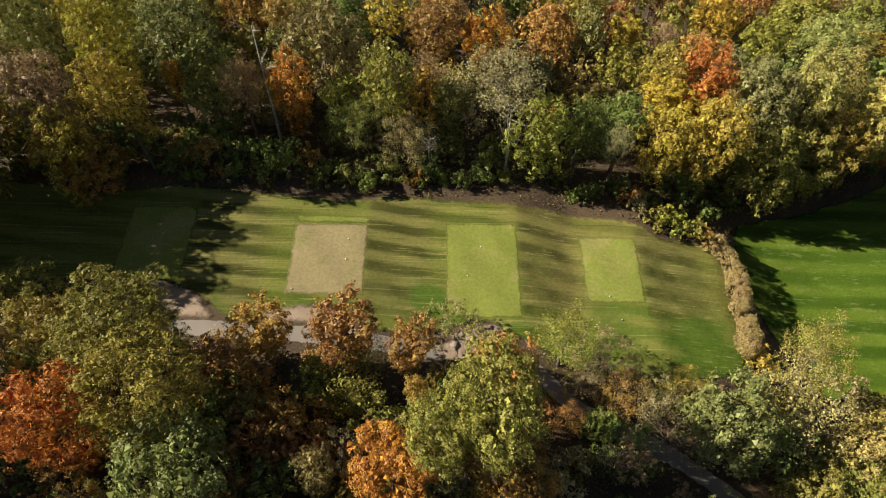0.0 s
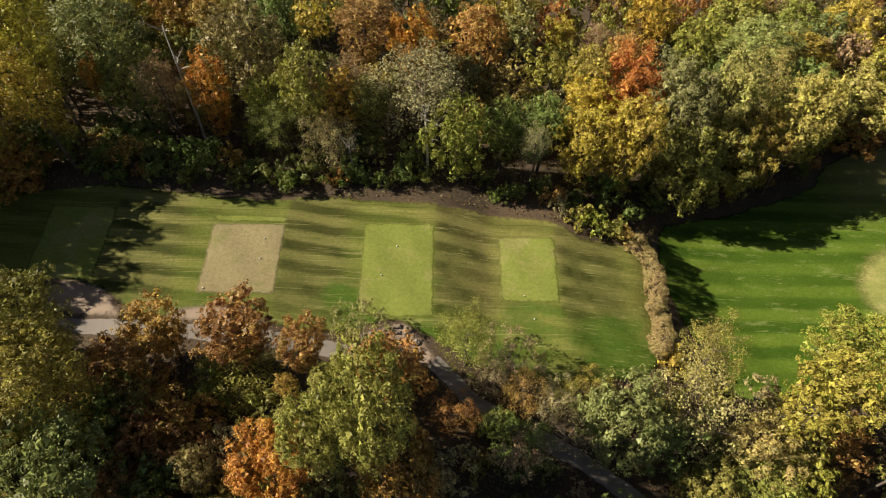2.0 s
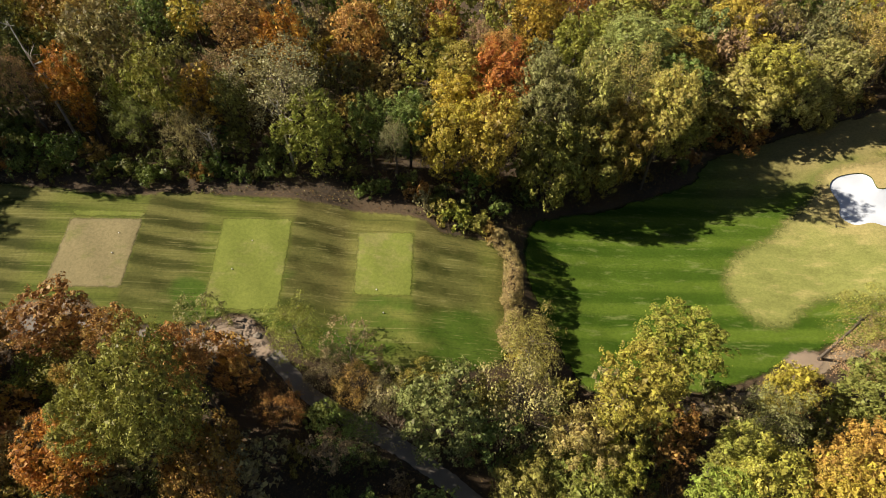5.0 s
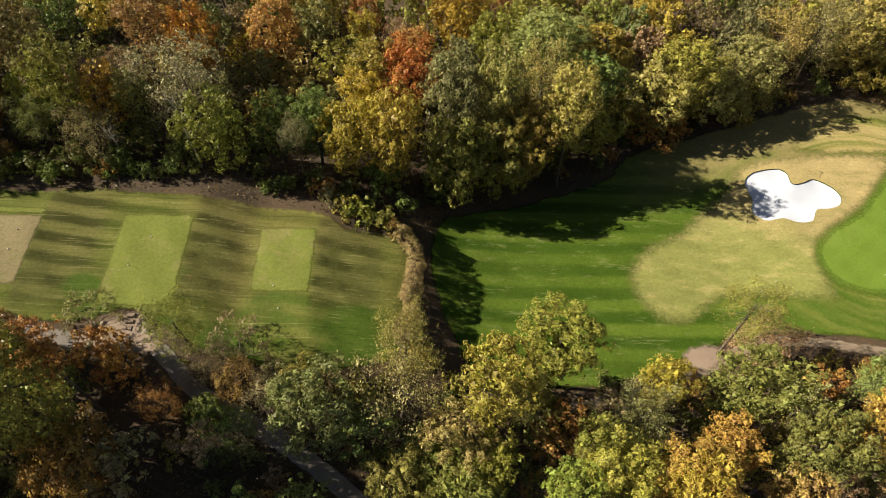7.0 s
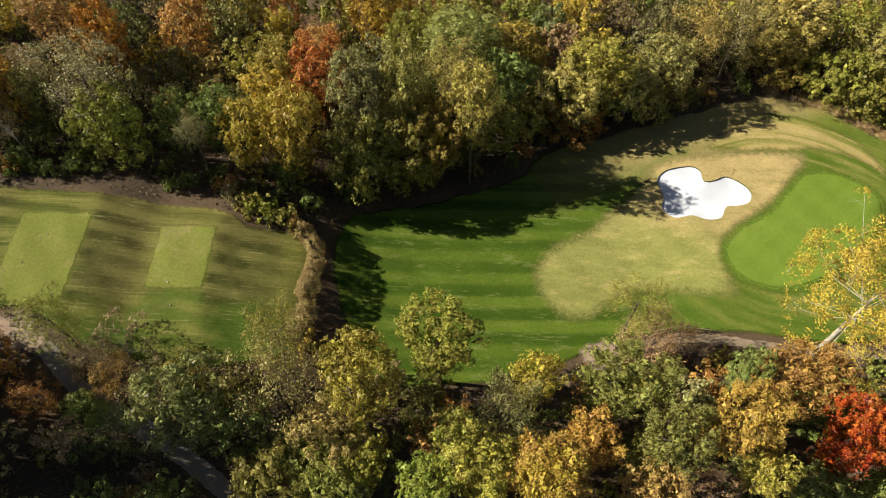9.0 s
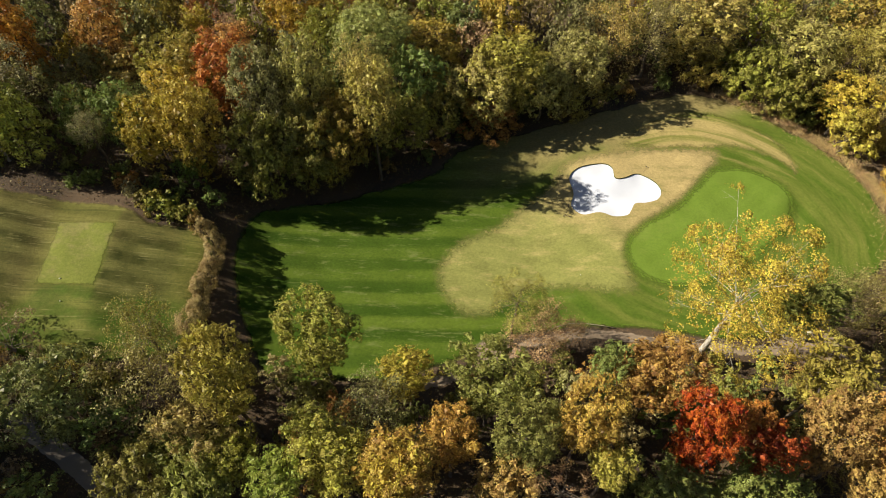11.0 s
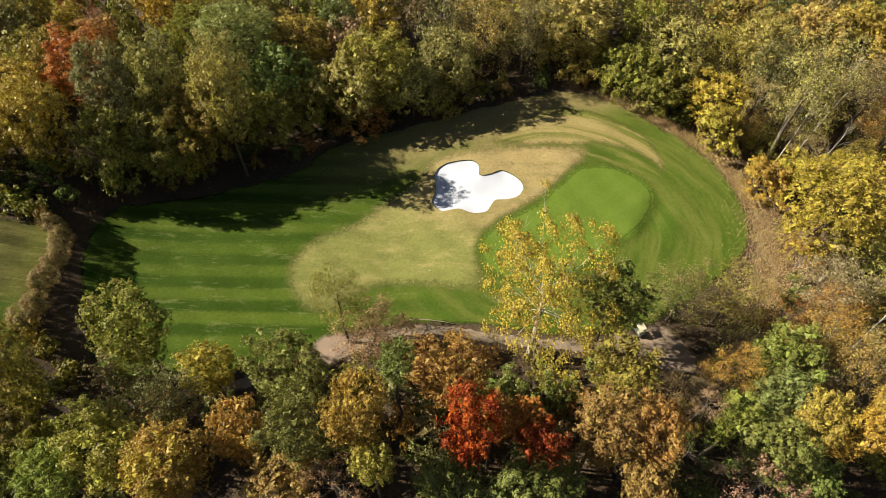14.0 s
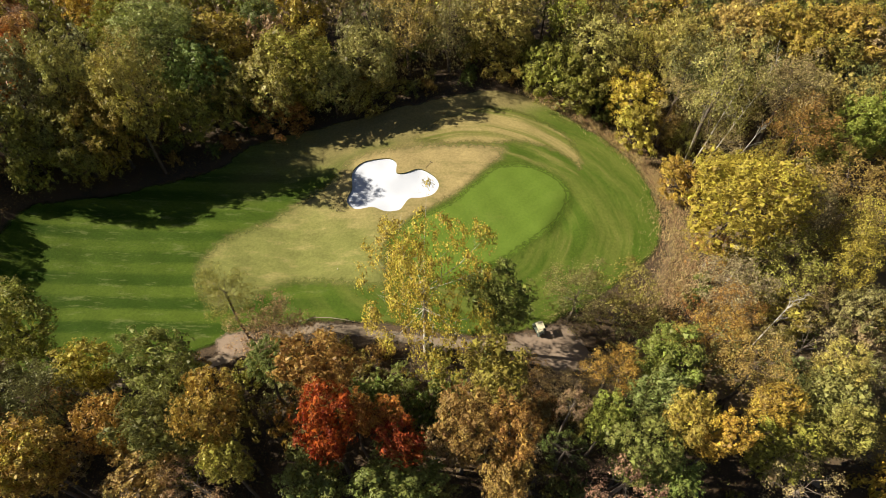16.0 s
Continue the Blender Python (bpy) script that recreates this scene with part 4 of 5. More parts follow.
tree(98.8, 28.0, 12.6, 2.4, "medium", "green", tall=1.94)
tree(107.0, 19.9, 15.0, 3.4, "large", "red", tall=1.94)
tree(109.9, 21.2, 15.4, 2.2, "medium", "rust", tall=0.75)
tree(112.8, 21.4, 14.4, 2.1, "medium", "rust", tall=0.75)
tree(114.5, 18.7, 12.1, 2.7, "medium", "red", tall=1.94)
tree(121.6, 20.5, 13.4, 3.5, "large", "brown", tall=1.94)
tree(126.7, 19.6, 14.4, 3.0, "large", "brown", tall=1.94)
tree(125.9, 15.9, 11.3, 3.2, "medium", "brown", tall=0.75)
tree(105.1, 15.1, 9.5, 3.9, "medium", "green", tall=0.75)
tree(114.3, 15.6, 9.4, 4.6, "large", "green", tall=0.75)
tree(125.8, 38.2, 11.7, 4.4, "medium", "green", tall=0.92)
tree(125.0, 27.5, 13.2, 4.1, "medium", "olive", tall=0.75)
tree(89.8, 40.2, 6.3, 3.5, "airy", "olive", tall=1.94)
tree(94.3, 39.1, 0.0, 4.8, "airy", "pink_brown", tall=0.75)
tree(55.0, 26.2, 15.1, 4.3, "large", "yellow_green", tall=1.77)
tree(50.4, 23.2, 6.0, 4.3, "large", "pale_green", tall=1.00)
tree(54.6, 20.9, 4.9, 3.4, "medium", "yellow_green", tall=0.75)
tree(71.7, 24.6, 9.9, 4.1, "airy", "grey_green", tall=1.00)
tree(68.3, 17.5, 13.1, 4.3, "large", "yellow", tall=0.75)
tree(65.4, 20.9, 12.9, 2.5, "medium", "yellow_green", tall=1.50)
tree(74.8, 15.7, 14.7, 3.4, "medium", "yellow", tall=0.75)
tree(62.3, 15.7, 12.5, 3.2, "medium", "yellow_green", tall=0.75)
tree(33.3, 25.9, 6.6, 5.1, "large", "grey_green", tall=1.94)
tree(44.0, 32.8, 11.1, 3.7, "airy", "olive", tall=1.94)
tree(43.3, 28.8, 5.0, 6.0, "airy", "grey_brown", tall=1.53)
tree(15.3, 35.5, 9.3, 3.4, "airy", "yellow_green", tall=1.94)
tree(21.6, 35.2, 3.5, 4.5, "bare", "grey_brown", tall=0.75)
tree(19.5, 26.9, 3.5, 2.1, "medium", "green", tall=1.94)
tree(22.0, 23.9, 3.2, 3.6, "airy", "green", tall=1.00)
tree(27.8, 25.7, -1.2, 4.8, "bare", "grey_brown", tall=0.75)
tree(43.8, 18.2, 4.1, 4.2, "large", "olive", tall=0.75)
tree(50.7, 18.2, 3.7, 4.8, "large", "olive", tall=0.75)
tree(-35.1, 32.1, 21.1, 5.8, "grand", "moss", tall=0.75)
tree(-30.1, 25.0, 20.8, 6.2, "grand", "olive", tall=0.75)
tree(-38.7, 21.9, 18.7, 4.4, "large", "rust", tall=1.66)
tree(-26.4, 17.4, 18.0, 5.7, "large", "sage", tall=0.75)
tree(-20.9, 34.1, 16.7, 3.5, "medium", "russet", tall=0.75)
tree(-11.4, 33.7, 16.8, 4.3, "medium", "brown", tall=0.75)
tree(-11.7, 30.9, 10.0, 4.8, "airy", "olive", tall=0.75)
tree(-3.3, 31.8, 15.7, 2.8, "medium", "russet", tall=1.94)
tree(1.6, 38.6, 5.4, 4.3, "bare", "grey_green", tall=0.75)
tree(6.5, 26.8, 22.2, 3.3, "medium", "russet", tall=0.75)
tree(5.2, 22.5, 22.0, 5.3, "grand", "olive", tall=1.69)
tree(-0.5, 20.1, 19.1, 3.4, "large", "olive", tall=1.94)
tree(-2.5, 23.5, 22.9, 1.2, "medium", "russet", tall=1.94)
tree(7.4, 19.0, 10.7, 5.3, "large", "brown", tall=0.75)
tree(-5.0, 18.6, 16.1, 4.3, "large", "orange", tall=0.75)
tree(-13.0, 18.5, 13.0, 2.3, "medium", "grey_green", tall=1.84)
tree(-25.8, 30.2, 7.0, 6.2, "large", "brown", tall=0.75)
tree(-21.8, 23.0, 5.0, 5.7, "large", "brown", tall=0.75)
tree(-10.5, 20.9, 12.0, 2.4, "bare", "grey_brown", tall=1.00)
tree(7.2, 32.2, 9.5, 3.6, "medium", "russet", tall=1.1)
tree(-45.0, 33.5, 14.7, 4.9, "large", "olive")
tree(-52.0, 40.5, 10.6, 4.9, "large", "olive")
tree(59.4, 73.5, 4.2, 5.9, "large", "olive", tall=1.2)
tree(50.5, 69.1, 5.1, 5.7, "large", "olive", tall=1.4)
tree(57.0, 71.6, 4.0, 5.9, "large", "olive", tall=1.4)
tree(62.5, 73.9, 4.7, 5.6, "large", "olive", tall=1.4)
tree(72.5, 80.4, 1.0, 5.2, "large", "olive", tall=1.1)
tree(78.0, 84.0, 0.4, 5.0, "medium", "olive", tall=1.1)


# ---- woodland filling the rest ----
def wood_edge(x):
    """Southern edge of the wood north of the hole."""
    return np.interp(x, (-120, -50, -16, 12, 29, 34, 42, 46, 48, 63, 77, 83, 97, 111, 125, 135, 146, 154, 157.5, 161), (64, 64, 63, 63.5, 62, 60, 58, 60, 66, 71, 76.5, 83, 88, 92, 96, 96, 89, 81, 70, 30))


def south_edge(x):
    """Northern edge of the wood south of the hole."""
    return np.interp(x, (-120, -60, -20, 0, 12, 24, 40, 55, 75, 88, 110, 125, 140, 150, 160), (36, 36, 35, 32, 31, 31, 33, 31, 31, 33, 35, 35, 32, 36, 60))


def fill(count, box, kinds, tints, sizes, tops, group, seed, gap=0.72, keep=None):
    rng = np.random.default_rng(seed)
    made = 0
    for _ in range(count * 40):
        x, y = rng.uniform(box[0], box[2]), rng.uniform(box[1], box[3])
        r = rng.uniform(*sizes)
        if keep and not keep(x, y, r):
            continue
        if any((x - a) ** 2 + (y - b) ** 2 < (gap * (r + c)) ** 2 for a, b, c in PLACED):
            continue
        kind = kinds[int(rng.integers(len(kinds)))]
        tint = tints[int(rng.integers(len(tints)))]
        kind = "airy" if kind == "far" and x > 135 else kind
        tree(x, y, float(ground_z(x, y)) + rng.uniform(*tops) - r, r, kind, tint, rng.uniform(1.0, 1.35), group=group)
        made += 1
        if made >= count:
            break


WOOD_TINTS = ("olive", "amber", "gold", "olive", "brown", "grey_brown", "grey_green", "olive", "yellow_green", "straw", "grey_green", "green", "dark_green")
LOW_TINTS = ("brown", "dark_green", "green", "olive", "grey_brown", "green")
fill(40, (-95, 64, 215, 96), ("far", "far", "far", "airy"), WOOD_TINTS, (3.2, 4.6), (10, 14), "woodland trees north of the hole", 11, 0.68,
     lambda x, y, r: y > wood_edge(x) + r * 0.9 + 3 and -28 - 0.62 * y < x < 147 + 0.62 * y)


def far_woods(count, seed):
    """The wood beyond the first rows: many crowns and trunks, joined."""
    rng = np.random.default_rng(seed)
    shapes = []
    for me, _, r in CROWNS["far", 1]:
        v = np.empty(len(me.vertices) * 3)
        me.vertices.foreach_get("co", v)
        shapes.append((v.reshape(-1, 3), r))
    spots, verts, cols, tv, tf = list(PLACED), [], [], [], []
    for _ in range(count * 40):
        x, y, r = rng.uniform(-105, 225), rng.uniform(74, 117), rng.uniform(3.6, 5.4)
        if y < wood_edge(x) + 9 or not -28 - 0.62 * y < x < 147 + 0.62 * y:
            continue
        if any((x - a) ** 2 + (y - b) ** 2 < (0.64 * (r + c)) ** 2 for a, b, c in spots):
            continue
        spots.append((x, y, r))
        v, nominal = shapes[int(rng.integers(len(shapes)))]
        g, tall = float(ground_z(x, y)), rng.uniform(1.0, 1.4)
        zc = g + rng.uniform(12.5, 16.5) - r
        a, k = rng.uniform(0, 2 * math.pi), r / nominal
        c, s = math.cos(a) * k, math.sin(a) * k
        verts.append(np.stack([v[:, 0] * c - v[:, 1] * s + x, v[:, 0] * s + v[:, 1] * c + y, v[:, 2] * k * tall + zc], 1))
        tint = np.array(TINTS[WOOD_TINTS[int(rng.integers(len(WOOD_TINTS)))]]) * rng.uniform(0.78, 1.02, 3)
        cols.append(np.tile([*tint, 1.0], (len(v), 1)))
        b = len(tv)
        for z, w in ((g - 0.4, 0.28), (zc + r * 0.3, 0.1)):
            tv += [(x + w * math.cos(q * math.pi / 2.5), y + w * math.sin(q * math.pi / 2.5), z) for q in range(5)]
        tf += [(b + q, b + (q + 1) % 5, b + 5 + (q + 1) % 5, b + 5 + q) for q in range(5)]
        if len(verts) >= count:
            break
    v = np.concatenate(verts)
    n = len(v) // 3
    f = np.arange(3 * n).reshape(-1, 3)
    me = bpy.data.meshes.new("far_woods")
    me.from_pydata(v.tolist() + tv, [], f.tolist() + [tuple(q + len(v) for q in t) for t in tf])
    me.materials.append(FAR_LEAF)
    me.materials.append(BARK)
    me.polygons.foreach_set("material_index", [0] * n + [1] * len(tf))
    me.color_attributes.new("tint", "FLOAT_COLOR", "POINT").data.foreach_set("color", np.concatenate(cols + [np.full((len(tv), 4), 0.1)]).ravel())
    tagged(new("far_woods", me), "dense olive and golden autumn wood beyond the hole", "woods", kind="stuff")


far_woods(170, 21)


def undergrowth(count, seed):
    """Fallen leaves, brambles and dry weeds over the woodland floor."""
    rng = np.random.default_rng(seed)
    x, y = rng.uniform(-75, 200, count * 3), rng.uniform(6, 112, count * 3)
    north, south = wood_edge(x), south_edge(x) + 4
    ok = ((y > north - 1.5) & (y < north + 26)) | ((y < south) & (np.abs(y - 38) > 2.2))
    ok &= ~((x > 2) & (x < 48) & (np.abs(y - 37 + 0.62 * (x - 8)) < 2.0))
    clump = np.array([noise.noise((a * 0.35, b * 0.35, 3.0)) for a, b in zip(x, y)])
    ok &= rng.normal(size=len(x)) * 0.25 + clump > -0.12
    x, y, clump = x[ok][:count], y[ok][:count], clump[ok][:count]
    k = len(x)
    p = np.stack([x, y, ground_z(x, y) + rng.uniform(0.02, 0.35, k) + np.clip(clump, 0, 1) * rng.uniform(0, 1.6, k)], 1)
    nrm = rng.normal(size=(k, 3)) * 0.7 + np.array([0, 0, 1.0])
    nrm /= np.linalg.norm(nrm, axis=1)[:, None]
    a = np.cross(nrm, rng.normal(size=(k, 3)))
    a /= np.linalg.norm(a, axis=1)[:, None]
    b = np.cross(nrm, a)
    s = rng.uniform(0.09, 0.26, k)[:, None]
    v = np.stack([p - a * s * 0.6, p + a * s * 0.6, p + b * s], 1).reshape(-1, 3)
    f = np.arange(3 * k).reshape(-1, 3)
    me = bpy.data.meshes.new("undergrowth")
    me.from_pydata(v.tolist(), [], f.tolist())
    tints = np.array([TINTS["brown"], TINTS["grey_brown"], TINTS["olive"], TINTS["green"], (0.22, 0.12, 0.06)])
    patch = np.clip(((np.array([noise.noise((q * 0.12, w * 0.12, 9.0)) for q, w in zip(x, y)]) + rng.normal(size=k) * 0.25 + 0.5) * 5).astype(int), 0, 4)
    me.color_attributes.new("tint", "FLOAT_COLOR", "POINT").data.foreach_set("color", np.repeat(np.concatenate([tints[patch] * 0.6, np.ones((k, 1))], 1), 3, 0).ravel())
    me.materials.append(FAR_LEAF)
    tagged(new("undergrowth", me), "brambles, dry weeds and fallen leaves on the woodland floor", "undergrowth", kind="stuff")


undergrowth(70000, 22)
# mostly dark leaf tints, standing in for deep shade along the northern edge
SHADED_EDGE_TINTS = ("dark_green", "dark_green", "green", "brown", "dark_green")
fill(50, (-75, 58, 165, 108), ("under",), SHADED_EDGE_TINTS, (2.4, 3.6), (3.5, 7), "understorey along the northern wood edge", 16, 0.45,
     lambda x, y, r: r < y - wood_edge(x) < 13)
fill(96, (-60, 8, 150, 38), ("under", "under", "under", "under", "bare"), LOW_TINTS, (2.6, 4.0), (6, 11), "understorey south of the hole", 12, 0.4,
     lambda x, y, r: y < south_edge(x) - r and not (8 < x < 40 and abs(y - 37 + 0.62 * (x - 8)) < 4))
fill(22, (-32, 6, 9, 32), ("under",), LOW_TINTS, (3.0, 4.4), (6, 10), "understorey south of the hole", 19, 0.3, lambda x, y, r: y < south_edge(x) - r)
fill(44, (128, 18, 205, 95), ("under", "airy", "bare"), ("brown", "straw", "olive", "grey_green", "grey_brown", "olive", "gold"), (2.8, 4.4), (6, 10), "woodland trees east of the green", 13, 0.42, lambda x, y, r: x > 159 + r * 0.5 or (x > 140 and y < 47 - 0.4 * abs(x - 150)) if not (157 < x < 176 and 63 < y < 86) else False)
fill(14, (158, 36, 200, 84), ("under", "under", "airy"), ("straw", "olive", "grey_green", "grey_brown"), (2.4, 3.6), (4, 8), "woodland trees east of the green", 17, 0.3, lambda x, y, r: x > 160 + r * 0.5 and not (157 < x < 176 and 63 < y < 86))
fill(60, (-75, 56, 170, 100), ("small",), SHADED_EDGE_TINTS, (1.2, 2.2), (1.8, 3.6), "shrubs along the northern wood edge", 14, 0.45,
     lambda x, y, r: 0.4 < y - wood_edge(x) < 5)
fill(45, (-60, 14, 180, 60), ("small",), LOW_TINTS, (1.2, 2.2), (1.8, 3.4), "shrubs under the southern trees", 15, 0.45,
     lambda x, y, r: y < south_edge(x) and not 35.5 < y < 40.5)
# mostly out of view: added to throw shade on the tees and western crowns
for x, y, r, tint in ((-67, 51, 6.5, "brown"), (-68, 59, 6.5, "olive"), (-67, 67, 6.0, "brown"), (-72, 44, 6.0, "green"), (-88, 52, 6.5, "olive"), (-86, 62, 6.0, "gold"), (-77, 55, 6.5, "brown"), (-78, 63, 6.0, "olive"), (-77, 47, 6.5, "brown"), (-70, 56, 6.5, "olive"), (-60, 29, 6.0, "brown"), (-63, 21, 6.0, "olive"), (-60, 13, 6.0, "brown")):
    tree(x, y, float(ground_z(x, y)) + 16.0, r, "large", tint, 1.3, group="tall trees west of the tees")


def dry_weeds(count, seed):
    """Knee-high reddish dry weeds on the strip between the mown rough and the eastern wood."""
    rng = np.random.default_rng(seed)
    line = np.array([(135, 95), (146.5, 87), (155, 78), (159, 67), (159.5, 57), (156, 49), (149, 43)])
    u = rng.uniform(0, len(line) - 1.001, count)
    i = u.astype(int)
    p = line[i] + (line[i + 1] - line[i]) * (u - i)[:, None] + rng.normal(size=(count, 2)) * np.where(u > 3, 2.4, 1.1)[:, None]
    z = ground_z(p[:, 0], p[:, 1])
    a = rng.uniform(0, 2 * math.pi, count)
    h = rng.uniform(0.2, 0.75, count)
    w = rng.uniform(0.02, 0.05, count)
    side = np.stack([np.cos(a) * w, np.sin(a) * w, 0 * a], 1)
    base = np.stack([p[:, 0], p[:, 1], z - 0.02], 1)
    tip = base + np.stack([rng.normal(size=count) * 0.25, rng.normal(size=count) * 0.25, h], 1)
    v = np.stack([base - side, base + side, tip], 1).reshape(-1, 3)
    me = bpy.data.meshes.new("dry_weeds")
    me.from_pydata(v.tolist(), [], np.arange(3 * count).reshape(-1, 3).tolist())
    tints = np.array([(0.40, 0.28, 0.17), (0.44, 0.33, 0.19), (0.33, 0.28, 0.13), (0.38, 0.23, 0.15)])[rng.integers(4, size=count)]
    me.color_attributes.new("tint", "FLOAT_COLOR", "POINT").data.foreach_set("color", np.repeat(np.concatenate([tints, np.ones((count, 1))], 1), 3, 0).ravel())
    me.materials.append(FAR_LEAF)
    tagged(new("dry_weeds", me), "knee-high reddish dry weeds beside the mown rough", "weeds", kind="stuff")


dry_weeds(34000, 23)


# ---- hedge and bushes ----
def hedge():
    """A long clipped bank of dry vines at the foot of the tee hill."""
    rng = np.random.default_rng(8)
    root = new("hedge")
    root.location = (43.6, 49, float(ground_z(43.6, 49)))
    tagged(root, "long bank of dry tan vines and brambles beside the tee slope", "hedge")
    line = V2([(42.4, 57.2), (43.8, 55.2), (44.3, 51.5), (44.1, 47.5), (44.0, 44), (43.6, 41), (43.2, 39.2)])
    lobes = []
    for a, b in zip(line, line[1:]):
        for t in np.linspace(0, 1, 5)[:-1]:
            p = a.lerp(b, t) + Vector(rng.normal(size=2)) * 0.25
            z = float(ground_z(p.x, p.y))
            for h in (0.5, 1.5, 2.4):
                lobes.append((p.x - root.location.x + rng.normal() * 0.2, p.y - root.location.y, z - root.location.z + h + rng.normal() * 0.15, rng.uniform(1.0, 1.45)))
    ob = part("foliage", leaf_mesh("foliage", lobes, 30000, 0.14, rng, 0.3, 0.3), None, root)
    ob.color = (0.27, 0.195, 0.095, 1)
    bm = bmesh.new()
    for x, y, z, s in lobes[::3]:
        for _ in range(4):
            d = Vector(rng.normal(size=3)) * 0.5
            tube(bm, [(x, y, z - 0.8), (x + d.x * 0.5, y + d.y * 0.5, z + 0.8), (x + d.x, y + d.y, z + 2.0)], [0.05, 0.04, 0.015], 4)
    part("stems", bm, TWIG, root)


hedge()
for x, y, z, r, tint in ((171.0, 83.5, 1.0, 5.0, "olive"), (165.5, 85.0, 0.5, 4.6, "straw"), (162.0, 79.5, -3.2, 3.0, "olive"), (168.5, 77.5, -2.5, 3.6, "grey_brown"), (175.0, 68.0, -1.0, 4.4, "brown")):
    tree(x, y, z, r, "airy", tint, group="woodland trees east of the green")
for x, y, r, tint in ((44.6, 38.6, 2.2, "yellow"), (47.0, 37.0, 2.0, "yellow_green"), (50.5, 33.5, 2.4, "olive"), (63, 31.5, 2.4, "green"), (72, 35.0, 1.6, "green"), (97, 38.5, 1.9, "green"), (104, 37.5, 2.2, "olive"), (110, 37, 2.0, "brown"), (118, 36.5, 2.2, "olive"), (126, 36, 2.0, "green"), (28, 31.5, 2.2, "olive"), (35, 32, 2.2, "grey_brown")):
    tree(x, y, float(ground_z(x, y)) + 1.4, r, "small", tint, group="bushes along the southern wood edge")
for x, y, r, tint in ((33.5, 61.0, 2.3, "olive"), (36.2, 60.3, 2.5, "yellow_green"), (38.6, 59.3, 2.3, "olive"), (40.6, 58.6, 1.8, "brown"), (30.5, 62.4, 1.8, "grey_brown")):
    tree(x, y, float(ground_z(x, y)) + 1.6, r, "small", tint, group="bushes above the hedge")


for x, y, r, tint in ((18.5, 33.0, 2.8, "grey_brown"), (22.5, 30.6, 3.0, "brown"), (27.0, 30.2, 2.8, "grey_brown"), (31.0, 31.5, 2.8, "olive"), (14.0, 27.5, 2.8, "brown"), (130.5, 33.5, 2.8, "brown"), (135.0, 31.0, 3.2, "grey_brown"), (132.0, 27.5, 3.0, "brown"), (137.5, 27.0, 2.8, "olive")):
    tree(x, y, float(ground_z(x, y)) + r * 1.1, r, "airy", tint, group="scrub beside the cart paths")
for x, y, r, tint in ((84.0, 33.2, 2.6, "brown"), (91.5, 33.0, 3.0, "olive"), (96.0, 34.6, 2.6, "green"), (101.5, 33.0, 3.2, "brown"), (107.5, 33.8, 2.8, "olive"), (112.0, 31.0, 3.4, "green"), (118.5, 31.8, 3.0, "olive"), (121.5, 28.2, 3.2, "brown"), (128.0, 31.0, 3.0, "olive"), (131.5, 27.0, 3.2, "grey_brown"), (115.5, 26.8, 3.2, "dark_green"), (102.0, 28.6, 3.0, "dark_green"), (72.0, 31.0, 3.0, "grey_brown"), (66.0, 28.0, 3.2, "brown"), (60.5, 31.8, 3.2, "green"), (57.0, 34.0, 2.8, "grey_brown")):
    tree(x, y, float(ground_z(x, y)) + r * 1.1, r, "under", tint, group="young trees along the southern wood edge")


def leaning_trunk(x, y, top, tilt, r=0.22, label="pale bare trunk leaning out of the bushes"):
    """A dead pale tree: leaning trunk with a fork and a few broken branches."""
    rng = np.random.default_rng(int(abs(x) * 10))
    root = new("dead_tree")
    root.location = (x, y, float(ground_z(x, y)))
    tagged(root, label, "tree", "dead trees in the wood")
    end = Vector((tilt[0], tilt[1], top - root.location.z))
    bm = bmesh.new()
    tube(bm, [(0, 0, -0.4), end * 0.3 + Vector((0.15, 0, 0)), end * 0.65, end], [r, r * 0.85, r * 0.6, r * 0.25], 6)
    part("trunk", bm, PALE, root, smooth=True)
    for _ in range(7):
        t = rng.uniform(0.55, 0.98)
        a = end * t
        d = (end.normalized() + Vector(rng.normal(size=3)) * 0.6).normalized() * rng.uniform(1.5, 3.5)
        bm = bmesh.new()
        tube(bm, [a, a + d * 0.5 + Vector(rng.normal(size=3)) * 0.15, a + d], [r * 0.4, r * 0.25, r * 0.08], 5)
        for _ in range(5):
            b = a + d * rng.uniform(0.3, 0.9)
            e = (d.normalized() + Vector(rng.normal(size=3)) * 0.7).normalized() * rng.uniform(0.6, 1.5)
            tube(bm, [b, b + e], [r * 0.16, r * 0.05], 4)
        part("branch", bm, PALE, root)


leaning_trunk(9.6, 67.6, 17.8, (0.0, 0.0), 0.25, "pale dead trunk standing at the wood edge")
leaning_trunk(-2.4, 68.0, 12.0, (0.2, 0.0), 0.2, "pale slim trunk standing at the wood edge")
leaning_trunk(-26.5, 73.0, 27.0, (0.4, 0.5), 0.25, "pale dead tree with broken branches in the wood")
for x, y, top, tilt, r in ((163.5, 75.6, 8.0, (5.5, 6.0), 0.16), (165.2, 75.3, 7.5, (6.6, 5.0), 0.15), (162.4, 76.4, 7.0, (2.2, 5.0), 0.13), (165.5, 69.5, 6.5, (7.0, 5.5), 0.16), (164.5, 51.5, 3.0, (9.5, 7.5), 0.22), (162.3, 37.3, 4.0, (6.0, 5.0), 0.15), (174.8, 85.0, 9.0, (2.0, 3.0), 0.2)):
    leaning_trunk(x, y, top, tilt, r, "slim pale birch trunk leaning over the eastern undergrowth")


